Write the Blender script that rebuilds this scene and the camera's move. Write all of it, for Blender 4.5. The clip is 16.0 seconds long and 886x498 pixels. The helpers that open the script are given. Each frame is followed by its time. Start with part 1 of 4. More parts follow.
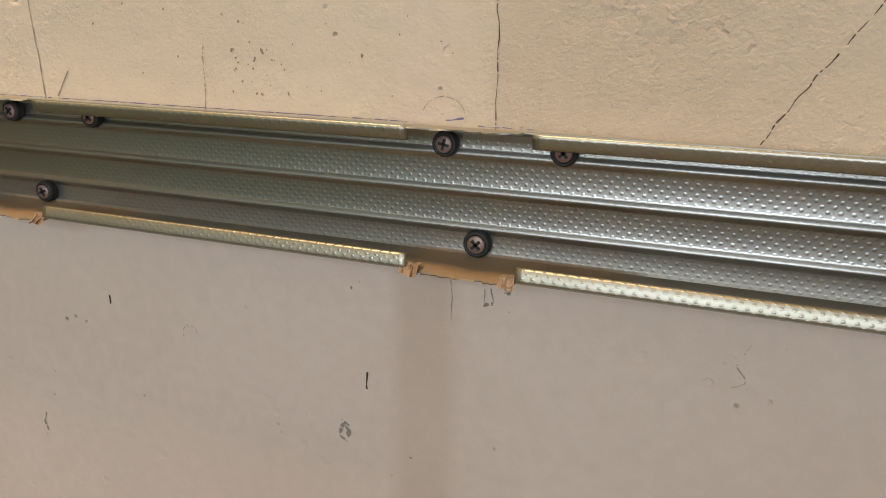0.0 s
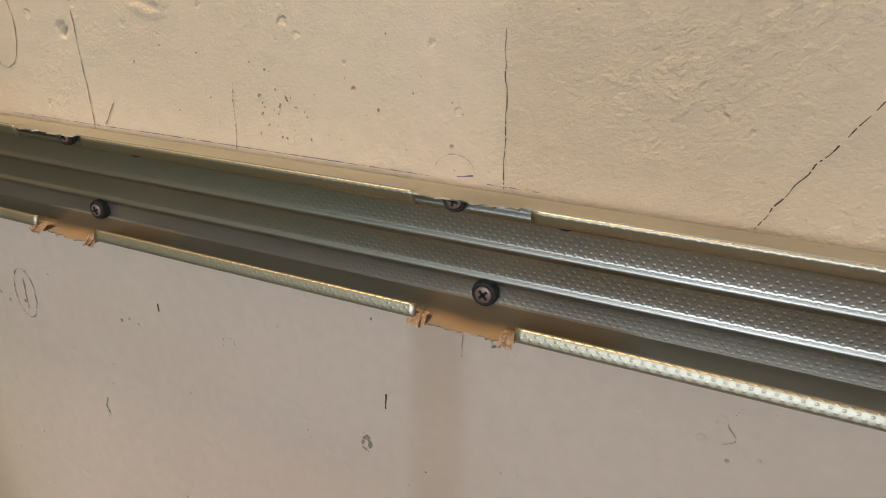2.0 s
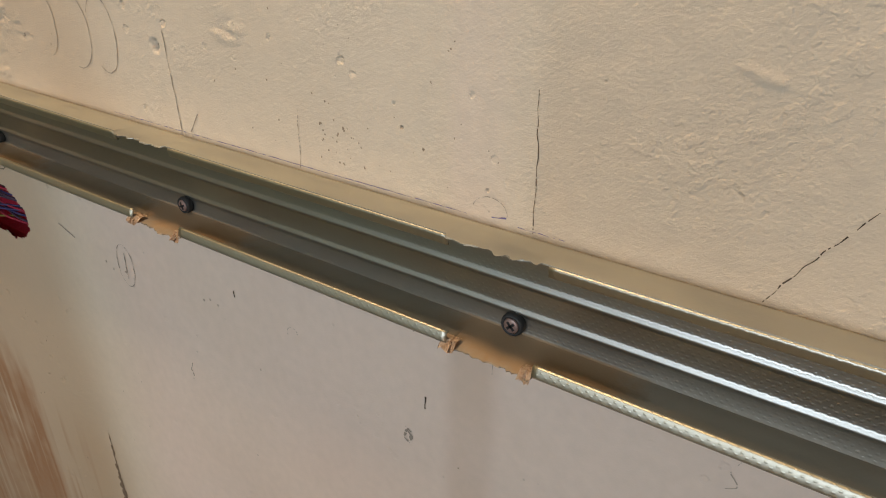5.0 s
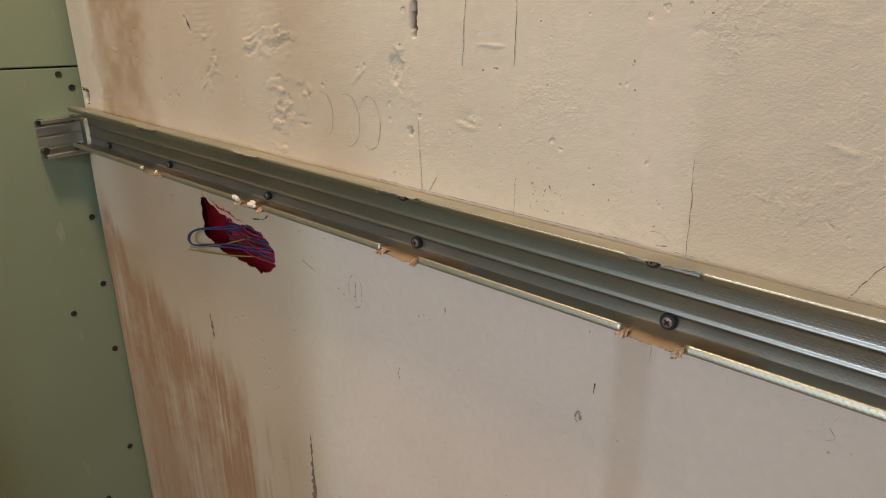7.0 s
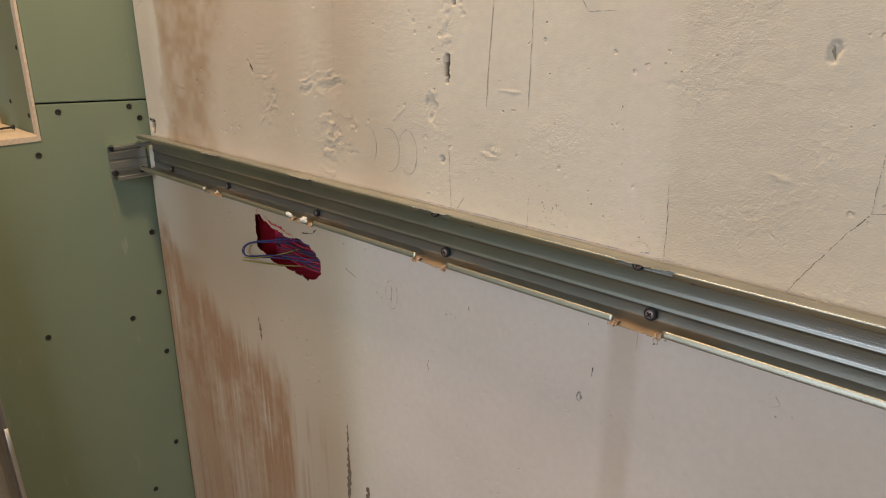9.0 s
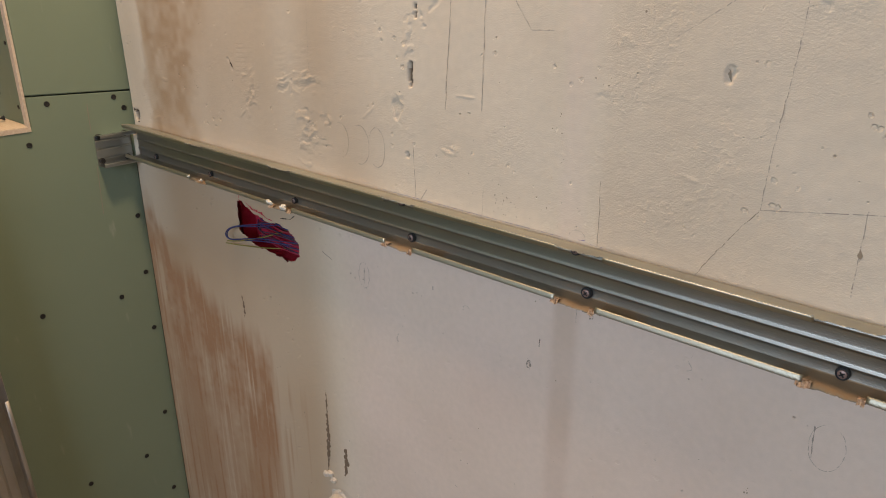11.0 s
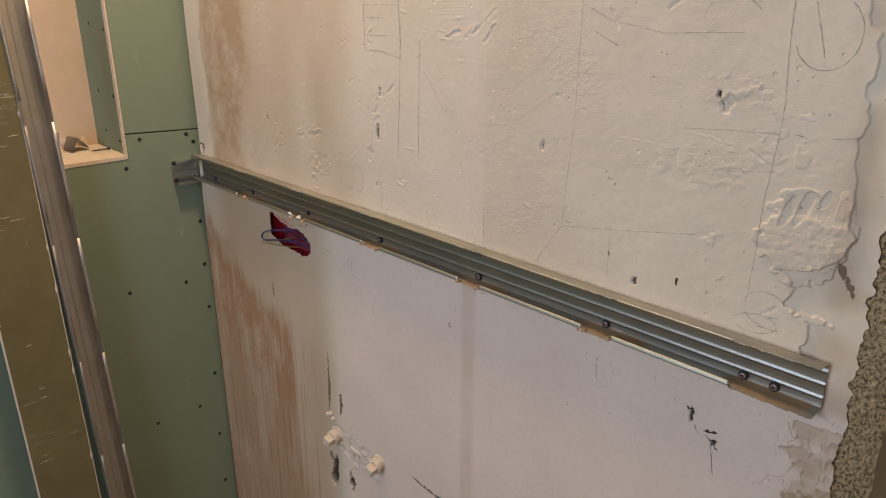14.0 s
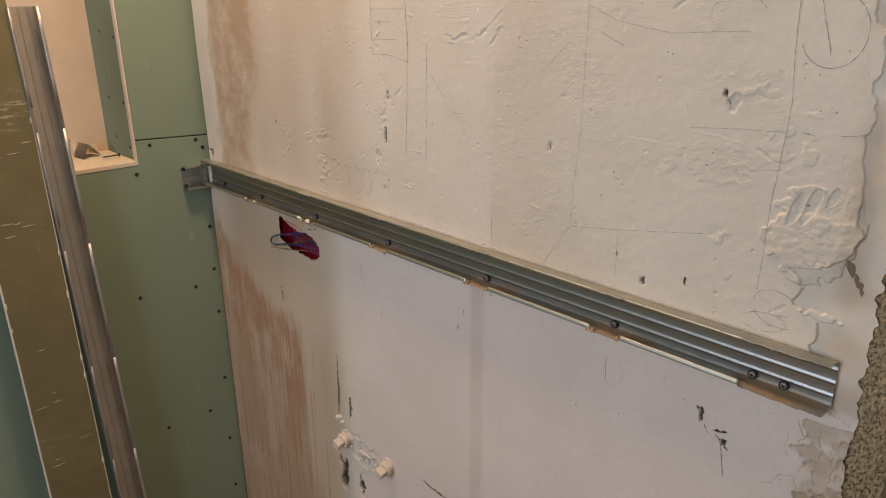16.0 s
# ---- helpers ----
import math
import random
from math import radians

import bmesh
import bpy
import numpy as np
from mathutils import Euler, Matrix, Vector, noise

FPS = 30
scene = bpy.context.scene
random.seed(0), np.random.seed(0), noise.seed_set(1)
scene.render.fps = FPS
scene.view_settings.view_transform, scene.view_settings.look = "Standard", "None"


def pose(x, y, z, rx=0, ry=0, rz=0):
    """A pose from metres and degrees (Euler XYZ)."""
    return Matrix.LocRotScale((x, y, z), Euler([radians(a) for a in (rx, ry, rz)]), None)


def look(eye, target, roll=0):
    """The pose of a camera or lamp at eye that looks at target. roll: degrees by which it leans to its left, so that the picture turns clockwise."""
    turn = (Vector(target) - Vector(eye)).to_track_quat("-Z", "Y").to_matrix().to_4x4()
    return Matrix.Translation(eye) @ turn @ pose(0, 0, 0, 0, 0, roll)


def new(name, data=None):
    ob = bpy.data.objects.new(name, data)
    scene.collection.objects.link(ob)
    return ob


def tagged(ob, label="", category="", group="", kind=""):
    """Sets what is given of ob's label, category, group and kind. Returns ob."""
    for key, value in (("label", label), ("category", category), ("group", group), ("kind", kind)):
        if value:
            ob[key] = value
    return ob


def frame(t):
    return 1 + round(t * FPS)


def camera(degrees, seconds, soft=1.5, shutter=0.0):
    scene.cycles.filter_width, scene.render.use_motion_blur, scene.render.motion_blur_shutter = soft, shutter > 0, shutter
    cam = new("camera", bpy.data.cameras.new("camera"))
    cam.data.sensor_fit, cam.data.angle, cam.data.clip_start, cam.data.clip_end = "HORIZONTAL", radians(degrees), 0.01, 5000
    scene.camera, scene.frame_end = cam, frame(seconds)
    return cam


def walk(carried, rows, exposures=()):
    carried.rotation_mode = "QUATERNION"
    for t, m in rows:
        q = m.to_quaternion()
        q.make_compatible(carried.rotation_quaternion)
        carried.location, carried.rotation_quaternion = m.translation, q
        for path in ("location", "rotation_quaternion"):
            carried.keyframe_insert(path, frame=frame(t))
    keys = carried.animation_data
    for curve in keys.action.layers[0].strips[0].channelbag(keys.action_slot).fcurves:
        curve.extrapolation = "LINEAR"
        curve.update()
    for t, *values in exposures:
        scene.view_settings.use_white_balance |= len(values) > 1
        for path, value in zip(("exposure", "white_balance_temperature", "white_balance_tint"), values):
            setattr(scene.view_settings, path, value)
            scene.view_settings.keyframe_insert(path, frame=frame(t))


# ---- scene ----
cam = camera(63.0, 16.0, soft=1.05)
PATH = [
    (0, (0.085, -0.281, 1.088), (-0.564, 1.514, 0.492), 1.1),
    (0.5, (0.084, -0.281, 1.089), (-0.562, 1.515, 0.494), 1.1),
    (1, (0.084, -0.282, 1.088), (-0.564, 1.517, 0.501), 1.1),
    (1.5, (0.087, -0.28, 1.096), (-0.593, 1.498, 0.484), 1.2),
    (2, (0.105, -0.269, 1.142), (-0.683, 1.394, 0.359), 0.6),
    (2.5, (0.121, -0.251, 1.18), (-0.778, 1.268, 0.241), 0.4),
    (3, (0.129, -0.239, 1.2), (-0.812, 1.199, 0.177), 0.6),
    (3.2, (0.129, -0.24, 1.201), (-0.817, 1.175, 0.151), 0.2),
    (5.5, (0.133, -0.278, 1.191), (-0.877, 1.199, 0.296), 0.2),
    (6, (0.144, -0.33, 1.197), (-0.94, 1.122, 0.35), 0.3),
    (6.5, (0.151, -0.379, 1.209), (-1.035, 1.034, 0.437), -0.4),
    (7, (0.183, -0.432, 1.221), (-1.074, 0.953, 0.512), -0.5),
    (7.5, (0.225, -0.49, 1.235), (-1.082, 0.873, 0.574), -0.4),
    (8, (0.252, -0.522, 1.244), (-1.057, 0.847, 0.598), -0.2),
    (10.5, (0.265, -0.538, 1.251), (-1.021, 0.853, 0.609), -0.3),
    (11, (0.323, -0.577, 1.293), (-0.919, 0.817, 0.576), -0.1),
    (11.5, (0.432, -0.624, 1.337), (-0.8, 0.748, 0.563), 0.1),
    (12, (0.547, -0.667, 1.366), (-0.715, 0.666, 0.574), 0.6),
    (12.5, (0.634, -0.714, 1.394), (-0.65, 0.613, 0.624), 1.1),
    (13, (0.687, -0.738, 1.408), (-0.638, 0.564, 0.668), 0.5),
    (13.5, (0.69, -0.749, 1.408), (-0.652, 0.558, 0.708), 0.3),
    (14, (0.699, -0.748, 1.411), (-0.66, 0.554, 0.735), 0.0),
    (14.5, (0.698, -0.749, 1.41), (-0.67, 0.547, 0.741), -0.0),
    (15, (0.699, -0.75, 1.409), (-0.673, 0.542, 0.739), -0.3),
    (15.5, (0.702, -0.749, 1.406), (-0.672, 0.542, 0.741), -0.4),
    (16, (0.703, -0.752, 1.407), (-0.675, 0.537, 0.746), -0.6),
]
EXPOSURES = [(0.0, 0.22, 8050, 20), (1.5, 0.22, 8050, 20), (3.0, 0.13, 7850, 21), (5.5, 0.15, 7700, 19), (8.0, 0.16, 7500, 19), (10.5, 0.12, 7150, 21), (12.0, 0.03, 7150, 23), (16.0, 0.07, 7200, 24)]
walk(cam, [(t, look(eye, target, roll)) for t, eye, target, roll in PATH], EXPOSURES)

# ---- light ----
world = bpy.data.worlds.new("world")
scene.world = world
world.use_nodes = True
wn = world.node_tree.nodes
sky = wn.new("ShaderNodeTexSky")
sky.sky_type = "NISHITA"
sky.sun_disc = False
sky.sun_elevation = radians(40)
sky.sun_rotation = radians(20)
wn["Background"].inputs["Strength"].default_value = 0.03
world.node_tree.links.new(sky.outputs["Color"], wn["Background"].inputs["Color"])


def area_lamp(name, eye, target, size, size_y, watts, color):
    data = bpy.data.lights.new(name, "AREA")
    data.shape, data.size, data.size_y, data.energy, data.color = "RECTANGLE", size, size_y, watts, color
    ob = new(name, data)
    ob.matrix_world = look(eye, target)
    return ob


# warm bulb under the ceiling, and daylight in the window opening behind the camera
area_lamp("ceiling_bulb", (-0.38, -0.25, 2.37), (-0.38, -0.22, 0.0), 0.20, 0.20, 14.0, (1.0, 0.79, 0.51))
area_lamp("window_daylight", (0.22, -2.61, 1.70), (0.0, 0.0, 1.25), 1.5, 1.08, 38.0, (0.57, 0.78, 1.0))

# ---- materials ----
def mat(name, color, rough=0.6, metal=0.0):
    m = bpy.data.materials.new(name)
    m.use_nodes = True
    b = m.node_tree.nodes["Principled BSDF"]
    b.inputs["Base Color"].default_value = (*color, 1)
    b.inputs["Roughness"].default_value = rough
    b.inputs["Metallic"].default_value = metal
    return m


class Nodes:
    """Short names for building a node tree."""

    def __init__(self, m):
        self.t = m.node_tree
        self.b = self.t.nodes["Principled BSDF"]

    def put(self, kind, ins=None, **props):
        n = self.t.nodes.new(kind)
        for k, v in props.items():
            setattr(n, k, v)
        for k, v in (ins or {}).items():
            self.to(v, n.inputs[k])
        return n

    def to(self, v, socket):
        if isinstance(v, bpy.types.NodeSocket):
            self.t.links.new(v, socket)
        else:
            socket.default_value = v

    def coords(self, scale=(1, 1, 1), rot=(0, 0, 0)):
        c = self.put("ShaderNodeTexCoord")
        return self.put("ShaderNodeMapping", {"Vector": c.outputs["Object"], "Scale": scale, "Rotation": rot}).outputs[0]

    def noise(self, scale, detail=4.0, vec=None, rough=0.55):
        return self.put("ShaderNodeTexNoise", {"Vector": vec if vec else self.coords(), "Scale": scale, "Detail": detail, "Roughness": rough}).outputs["Fac"]

    def ramp(self, fac, stops):
        r = self.put("ShaderNodeValToRGB", {"Fac": fac})
        e = r.color_ramp.elements
        while len(e) < len(stops):
            e.new(0.5)
        for el, (p, c) in zip(e, stops):
            el.position, el.color = p, (*c, 1) if len(c) == 3 else c
        return r.outputs["Color"]

    def gray(self, fac, a, b, lo=0.0, hi=1.0):
        return self.put("ShaderNodeMapRange", {"Value": fac, "From Min": a, "From Max": b, "To Min": lo, "To Max": hi}).outputs[0]

    def math(self, op, a, b=0.0):
        return self.put("ShaderNodeMath", {0: a, 1: b}, operation=op).outputs[0]

    def mix(self, fac, a, b, blend="MIX"):
        n = self.put("ShaderNodeMix", None, data_type="RGBA", blend_type=blend)
        self.to(fac, n.inputs[0])
        for v, k in ((a, 6), (b, 7)):
            self.to((*v, 1) if isinstance(v, tuple) and len(v) == 3 else v, n.inputs[k])
        return n.outputs[2]

    def bump(self, height, strength, distance, below=None):
        ins = {"Height": height, "Strength": strength, "Distance": distance}
        if below:
            ins["Normal"] = below
        return self.put("ShaderNodeBump", ins).outputs[0]

    def set(self, **kw):
        for k, v in kw.items():
            self.to(v, self.b.inputs[k.replace("_", " ")])


def plaster_material():
    m = mat("plaster", (0.6, 0.53, 0.45), 0.85)
    n = Nodes(m)
    at = n.put("ShaderNodeAttribute", None, attribute_name="wear_and_shade")
    sep = n.put("ShaderNodeSeparateColor", {"Color": at.outputs["Color"]})
    damp, smooth, dirt_and_shade = sep.outputs[0], sep.outputs[1], sep.outputs[2]
    big = n.noise(5.0, 5)
    fine = n.noise(120.0, 4)
    grain = n.noise(900.0, 2)
    cream = n.mix(n.gray(big, 0.3, 0.7), (0.660, 0.552, 0.425), (0.735, 0.632, 0.505))
    cool = n.mix(n.gray(big, 0.3, 0.7), (0.715, 0.568, 0.482), (0.785, 0.637, 0.552))
    col = n.mix(smooth, cream, cool)
    col = n.mix(dirt_and_shade, col, (0.43, 0.285, 0.165))
    col = n.mix(damp, col, (0.37, 0.185, 0.09))
    col = n.mix(n.gray(fine, 0.25, 0.75, 0.0, 0.16), col, (0.40, 0.34, 0.28))
    spot = n.put("ShaderNodeTexVoronoi", {"Vector": n.coords(), "Scale": 95.0}, feature="F1").outputs["Distance"]
    speck = n.math("MULTIPLY", n.gray(spot, 0.13, 0.07), n.gray(n.noise(22.0, 2), 0.58, 0.64))
    col = n.mix(n.math("MULTIPLY", speck, 0.55), col, (0.22, 0.17, 0.13))
    # deep hollows: dark substrate colour that also carries the shade inside them
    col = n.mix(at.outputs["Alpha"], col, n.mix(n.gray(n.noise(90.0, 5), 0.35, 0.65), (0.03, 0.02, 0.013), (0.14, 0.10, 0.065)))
    grit = n.put("ShaderNodeAttribute", None, attribute_name="coarse").outputs["Fac"]
    rough_amt = n.math("MULTIPLY", n.math("SUBTRACT", 1.0, n.math("MULTIPLY", smooth, 0.75)), n.math("MULTIPLY", n.gray(n.noise(8.0, 4), 0.42, 0.62, 0.35, 1.1), grit))
    h = n.math("ADD", n.math("MULTIPLY", n.math("ADD", n.noise(520.0, 5, rough=0.65), n.math("MULTIPLY", n.gray(n.noise(150.0, 3), 0.5, 0.62), n.gray(n.noise(14.0, 3), 0.45, 0.6, 0.0, 0.5))), rough_amt), n.math("MULTIPLY", grain, 0.12))
    vo = n.put("ShaderNodeTexVoronoi", {"Vector": n.coords(), "Scale": 70.0}, feature="F1").outputs["Distance"]
    crater = n.math("MULTIPLY", n.gray(n.math("ADD", vo, n.gray(n.noise(260.0, 3), 0.3, 0.7, -0.05, 0.05)), 0.20, 0.12), n.gray(n.noise(13.0, 3), 0.56, 0.60))
    h = n.math("SUBTRACT", h, n.math("MULTIPLY", crater, n.math("SUBTRACT", 0.9, n.math("MULTIPLY", smooth, 0.7))))
    h = n.math("SUBTRACT", h, n.math("MULTIPLY", speck, 0.8))
    n.set(Base_Color=col, Roughness=0.86, Normal=n.bump(h, 0.9, 0.0013))
    return m


def zinc_material(name, tone=0.42, dust=True, knurl=0.21, rough_low=0.32, grid=0.0042, warm=(0.98, 1.0, 0.98)):
    m = mat(name, (tone, tone, tone), 0.3, 1.0)
    n = Nodes(m)
    c = n.put("ShaderNodeTexCoord").outputs["Object"]
    x, y, z = n.put("ShaderNodeSeparateXYZ", {"Vector": c}).outputs
    smear = n.noise(7.0, 4, n.coords((1, 2, 2)))
    col = n.mix(n.gray(smear, 0.3, 0.75), tuple(tone * w for w in warm), tuple(tone * 0.84 * w * w for w in warm))
    rough = n.gray(smear, 0.25, 0.75, rough_low, rough_low + 0.07)
    metal, normal = 1.0, n.bump(smear, 0.012, 0.002)
    if knurl:
        # rows of small pressed dimples, staggered
        u = n.math("MULTIPLY", x, 2 * math.pi / grid)
        v = n.math("MULTIPLY", n.math("ADD", z, y), 2 * math.pi / (grid * 0.93))
        dots = n.math("MULTIPLY", n.math("COSINE", u), n.math("COSINE", v))
        dots = n.gray(dots, 0.30, 1.0)
        # the ribs are drawn nearly smooth
        rib = n.gray(y, -0.0014, -0.0019, 0.0, 0.8)
        dots = n.math("MULTIPLY", dots, n.math("SUBTRACT", 1.0, rib)) if dust else dots
        rough = n.math("ADD", rough, n.math("MULTIPLY", rib, 0.07)) if dust else rough
        normal = n.bump(dots, knurl, 0.0004, normal)
    if dust:
        low = n.gray(z, P_LOW + 0.0022, P_LOW + 0.0014)
        heap = n.put("ShaderNodeSeparateColor", {"Color": n.put("ShaderNodeAttribute", None, attribute_name="dust").outputs["Color"]}).outputs[0]
        cover = n.gray(n.math("ADD", n.math("MULTIPLY", heap, 1.1), n.noise(38.0, 6, rough=0.7)), 0.78, 1.15, 0.06, 0.92)
        dusty = n.math("MULTIPLY", low, cover)
        col = n.mix(dusty, col, (0.34, 0.20, 0.10))
        metal = n.math("SUBTRACT", 1.0, n.math("MULTIPLY", dusty, 0.8))
        rough = n.math("ADD", rough, n.math("MULTIPLY", dusty, 0.35))
        # lower web browned: some dirt, and the flange's dark reflection put into the colour
        web = n.math("MULTIPLY", n.gray(z, P_LOW + 0.0125, P_LOW + 0.0085), n.gray(n.noise(9.0, 5, n.coords((0.5, 1, 1))), 0.35, 0.65, 0.15, 0.40))
        col = n.mix(web, col, (0.28, 0.22, 0.14))
        metal = n.math("SUBTRACT", metal, n.math("MULTIPLY", web, 0.5))
        rough = n.math("ADD", rough, n.math("MULTIPLY", web, 0.25))
        high = n.math("MULTIPLY", n.gray(z, P_TOP - 0.0060, P_TOP - 0.0052), n.gray(n.noise(35.0, 6, n.coords((0.4, 1, 1)), rough=0.7), 0.35, 0.65, 0.15, 0.65))
        col = n.mix(high, col, (0.41, 0.40, 0.335))
        metal = n.math("SUBTRACT", metal, n.math("MULTIPLY", high, 0.8))
        rough = n.math("ADD", rough, n.math("MULTIPLY", high, 0.4))
        grime = n.gray(n.noise(26.0, 6, rough=0.7), 0.62, 0.74, 0.0, 0.12)
        col = n.mix(grime, col, (0.30, 0.27, 0.22))
        rough = n.math("ADD", rough, n.math("MULTIPLY", grime, 0.3))
    n.set(Base_Color=col, Roughness=rough, Metallic=metal, Normal=normal)
    return m


def board_material(name, a, b, rough=0.75):
    m = mat(name, a, rough)
    n = Nodes(m)
    big = n.noise(3.0, 4)
    fibre = n.noise(700.0, 3)
    col = n.mix(n.gray(big, 0.3, 0.7), a, b)
    col = n.mix(n.gray(fibre, 0.3, 0.7, 0.0, 0.12), col, (0.12, 0.12, 0.09))
    scuff = n.math("MULTIPLY", n.gray(n.noise(40.0, 5, n.coords((1, 1, 0.25))), 0.66, 0.74), 0.25)
    col = n.mix(scuff, col, (0.5, 0.5, 0.42))
    n.set(Base_Color=col, Roughness=rough, Normal=n.bump(n.noise(500.0, 3), 0.25, 0.0004))
    return m


def rubble_material(name, a, b, scale=60.0, depth=0.004, rough=0.95):
    m = mat(name, a, rough)
    n = Nodes(m)
    f = n.noise(scale, 6, rough=0.7)
    n.set(Base_Color=n.mix(n.gray(f, 0.35, 0.65), a, b), Normal=n.bump(f, 0.9, depth))
    return m


PLASTER = plaster_material()
P_LOW, P_TOP, P_OUT = 0.9938, 1.0508, 0.027   # steel profile: underside, top, depth
ZINC = zinc_material("zinc", 0.40, warm=(1.0, 0.985, 0.92))
# same steel, its lips tinted lighter and creamier for the bulb's reflection
ZINC_LIP = zinc_material("zinc_lip", 0.48, False, 0.28, 0.42, 0.0042, (1.0, 0.96, 0.82))
ZINC_LOOSE = zinc_material("zinc_loose", 0.58, False, 0.10, 0.50, 0.0042, (1.0, 0.95, 0.88))
ZINC_SHORT = zinc_material("zinc_short", 0.58, False, 0.15, 0.3)
GREEN = board_material("green_board_paper", (0.212, 0.280, 0.198), (0.238, 0.305, 0.220))


def scuffed_paper():
    """Brown board paper, rubbed pale in patches of short level strokes."""
    m = board_material("brown_board_paper", (0.20, 0.162, 0.070), (0.15, 0.120, 0.050))
    n = Nodes(m)
    col = n.b.inputs["Base Color"].links[0].from_socket
    blotch = n.gray(n.noise(16.0, 4), 0.35, 0.7, 0.0, 0.35)
    col = n.mix(blotch, col, (0.115, 0.085, 0.035))
    where = n.gray(n.noise(7.0, 2, n.coords((1, 0.6, 1))), 0.56, 0.68)
    stroke = n.gray(n.noise(85.0, 5, n.coords((1, 0.22, 1.5)), rough=0.7), 0.54, 0.66)
    col = n.mix(n.math("MULTIPLY", n.math("MULTIPLY", where, stroke), 0.75), col, (0.52, 0.46, 0.36))
    n.set(Base_Color=col)
    return m


OLIVE = scuffed_paper()
GYPSUM = rubble_material("gypsum_edge", (0.62, 0.50, 0.38), (0.75, 0.65, 0.53), 200.0, 0.0006)
NICHE_PLASTER = rubble_material("niche_plaster", (0.62, 0.48, 0.36), (0.68, 0.54, 0.42), 12.0, 0.0008)


def mortar_material():
    """Sandy mortar full of dark pores."""
    m = mat("crumbling_mortar", (0.48, 0.36, 0.2), 0.95)
    n = Nodes(m)
    f, pores = n.noise(190.0, 6, rough=0.7), n.noise(340.0, 4, n.coords((1, 1, 0.7)), rough=0.6)
    col = n.mix(n.gray(f, 0.35, 0.65), (0.38, 0.265, 0.13), (0.62, 0.46, 0.27))
    hollow = n.gray(pores, 0.50, 0.66)
    col = n.mix(hollow, col, (0.17, 0.11, 0.055))
    n.set(Base_Color=col, Normal=n.bump(n.math("SUBTRACT", f, n.math("MULTIPLY", hollow, 0.8)), 0.8, 0.0025))
    return m


BROWN = mortar_material()
SCREED = rubble_material("screed", (0.24, 0.19, 0.13), (0.32, 0.26, 0.18), 18.0, 0.002)
# for room surfaces out of view, tanned to warm the steel's reflections
ROOM = rubble_material("unseen_room_tan", (0.52, 0.40, 0.26), (0.60, 0.47, 0.32), 6.0, 0.001)
PALE = rubble_material("room_plaster", (0.55, 0.50, 0.44), (0.64, 0.59, 0.52), 6.0, 0.001)
RED = rubble_material("red_lining", (0.40, 0.012, 0.035), (0.55, 0.03, 0.06), 80.0, 0.002, 0.6)
PLUG = rubble_material("pink_plastic", (0.62, 0.51, 0.40), (0.70, 0.60, 0.49), 90.0, 0.0005, 0.5)
WHITE_LUMP = rubble_material("white_filler", (0.70, 0.66, 0.58), (0.80, 0.76, 0.69), 300.0, 0.0015)
FILLER = rubble_material("crumbled_plaster", (0.54, 0.46, 0.38), (0.72, 0.64, 0.55), 250.0, 0.0015)
WIRE_BLUE = mat("blue_wire", (0.03, 0.035, 0.13), 0.4)
WIRE_YELLOW = mat("yellow_green_wire", (0.22, 0.19, 0.04), 0.4)
WIRE_RED = mat("red_wire", (0.36, 0.02, 0.05), 0.4)
WIRE_DARK = mat("dark_wire", (0.05, 0.03, 0.06), 0.4)
BLACK = mat("black_screw", (0.02, 0.02, 0.02), 0.5)
PENCIL = mat("pencil", (0.31, 0.26, 0.215), 0.7)
CRACK = mat("crack", (0.075, 0.053, 0.036), 0.95)
PIT = mat("pit", (0.30, 0.235, 0.17), 0.95)
BROWN_CRACK = mat("brown_crack", (0.46, 0.34, 0.22), 0.95)
GOUGE = mat("gouge", (0.20, 0.135, 0.09), 0.95)
FAINT = mat("faint_pencil", (0.38, 0.32, 0.26), 0.8)
BLUE_INK = mat("blue_ink", (0.17, 0.14, 0.29), 0.6)
RUBBER = mat("black_rubber", (0.025, 0.025, 0.025), 0.6)
COPPER = mat("screw_steel", (0.36, 0.24, 0.21), 0.5, 0.6)
DUST = rubble_material("pink_dust", (0.50, 0.33, 0.22), (0.70, 0.55, 0.42), 400.0, 0.0008)

# ---- building helpers ----
def link_mesh(name, mesh, material, parent=None, label=""):
    ob = new(name, mesh)
    if material and not mesh.materials:
        mesh.materials.append(material)
    if parent:
        ob.parent = parent
    return tagged(ob, label)


def part(name, bm, material, parent=None, label="", smooth=False):
    me = bpy.data.meshes.new(name)
    bmesh.ops.recalc_face_normals(bm, faces=bm.faces)
    bm.to_mesh(me)
    bm.free()
    if smooth:
        for p in me.polygons:
            p.use_smooth = True
    return link_mesh(name, me, material, parent, label)


def thing(name, label, category, group="", kind="", at=(0, 0, 0)):
    ob = new(name)
    ob.location = at
    return tagged(ob, label, category, group, kind)


def box(bm, x0, x1, y0, y1, z0, z1, bevel=0.0):
    m = Matrix.Translation(((x0 + x1) / 2, (y0 + y1) / 2, (z0 + z1) / 2)) @ Matrix.Diagonal((x1 - x0, y1 - y0, z1 - z0, 1))
    r = bmesh.ops.create_cube(bm, size=1, matrix=m)
    if bevel:
        es = list({e for v in r["verts"] for e in v.link_edges})
        bmesh.ops.bevel(bm, geom=es, offset=bevel, segments=2, affect="EDGES", profile=0.5)
    return bm


def box_part(name, dims, material, parent=None, label="", bevel=0.0):
    return part(name, box(bmesh.new(), *dims, bevel), material, parent, label)


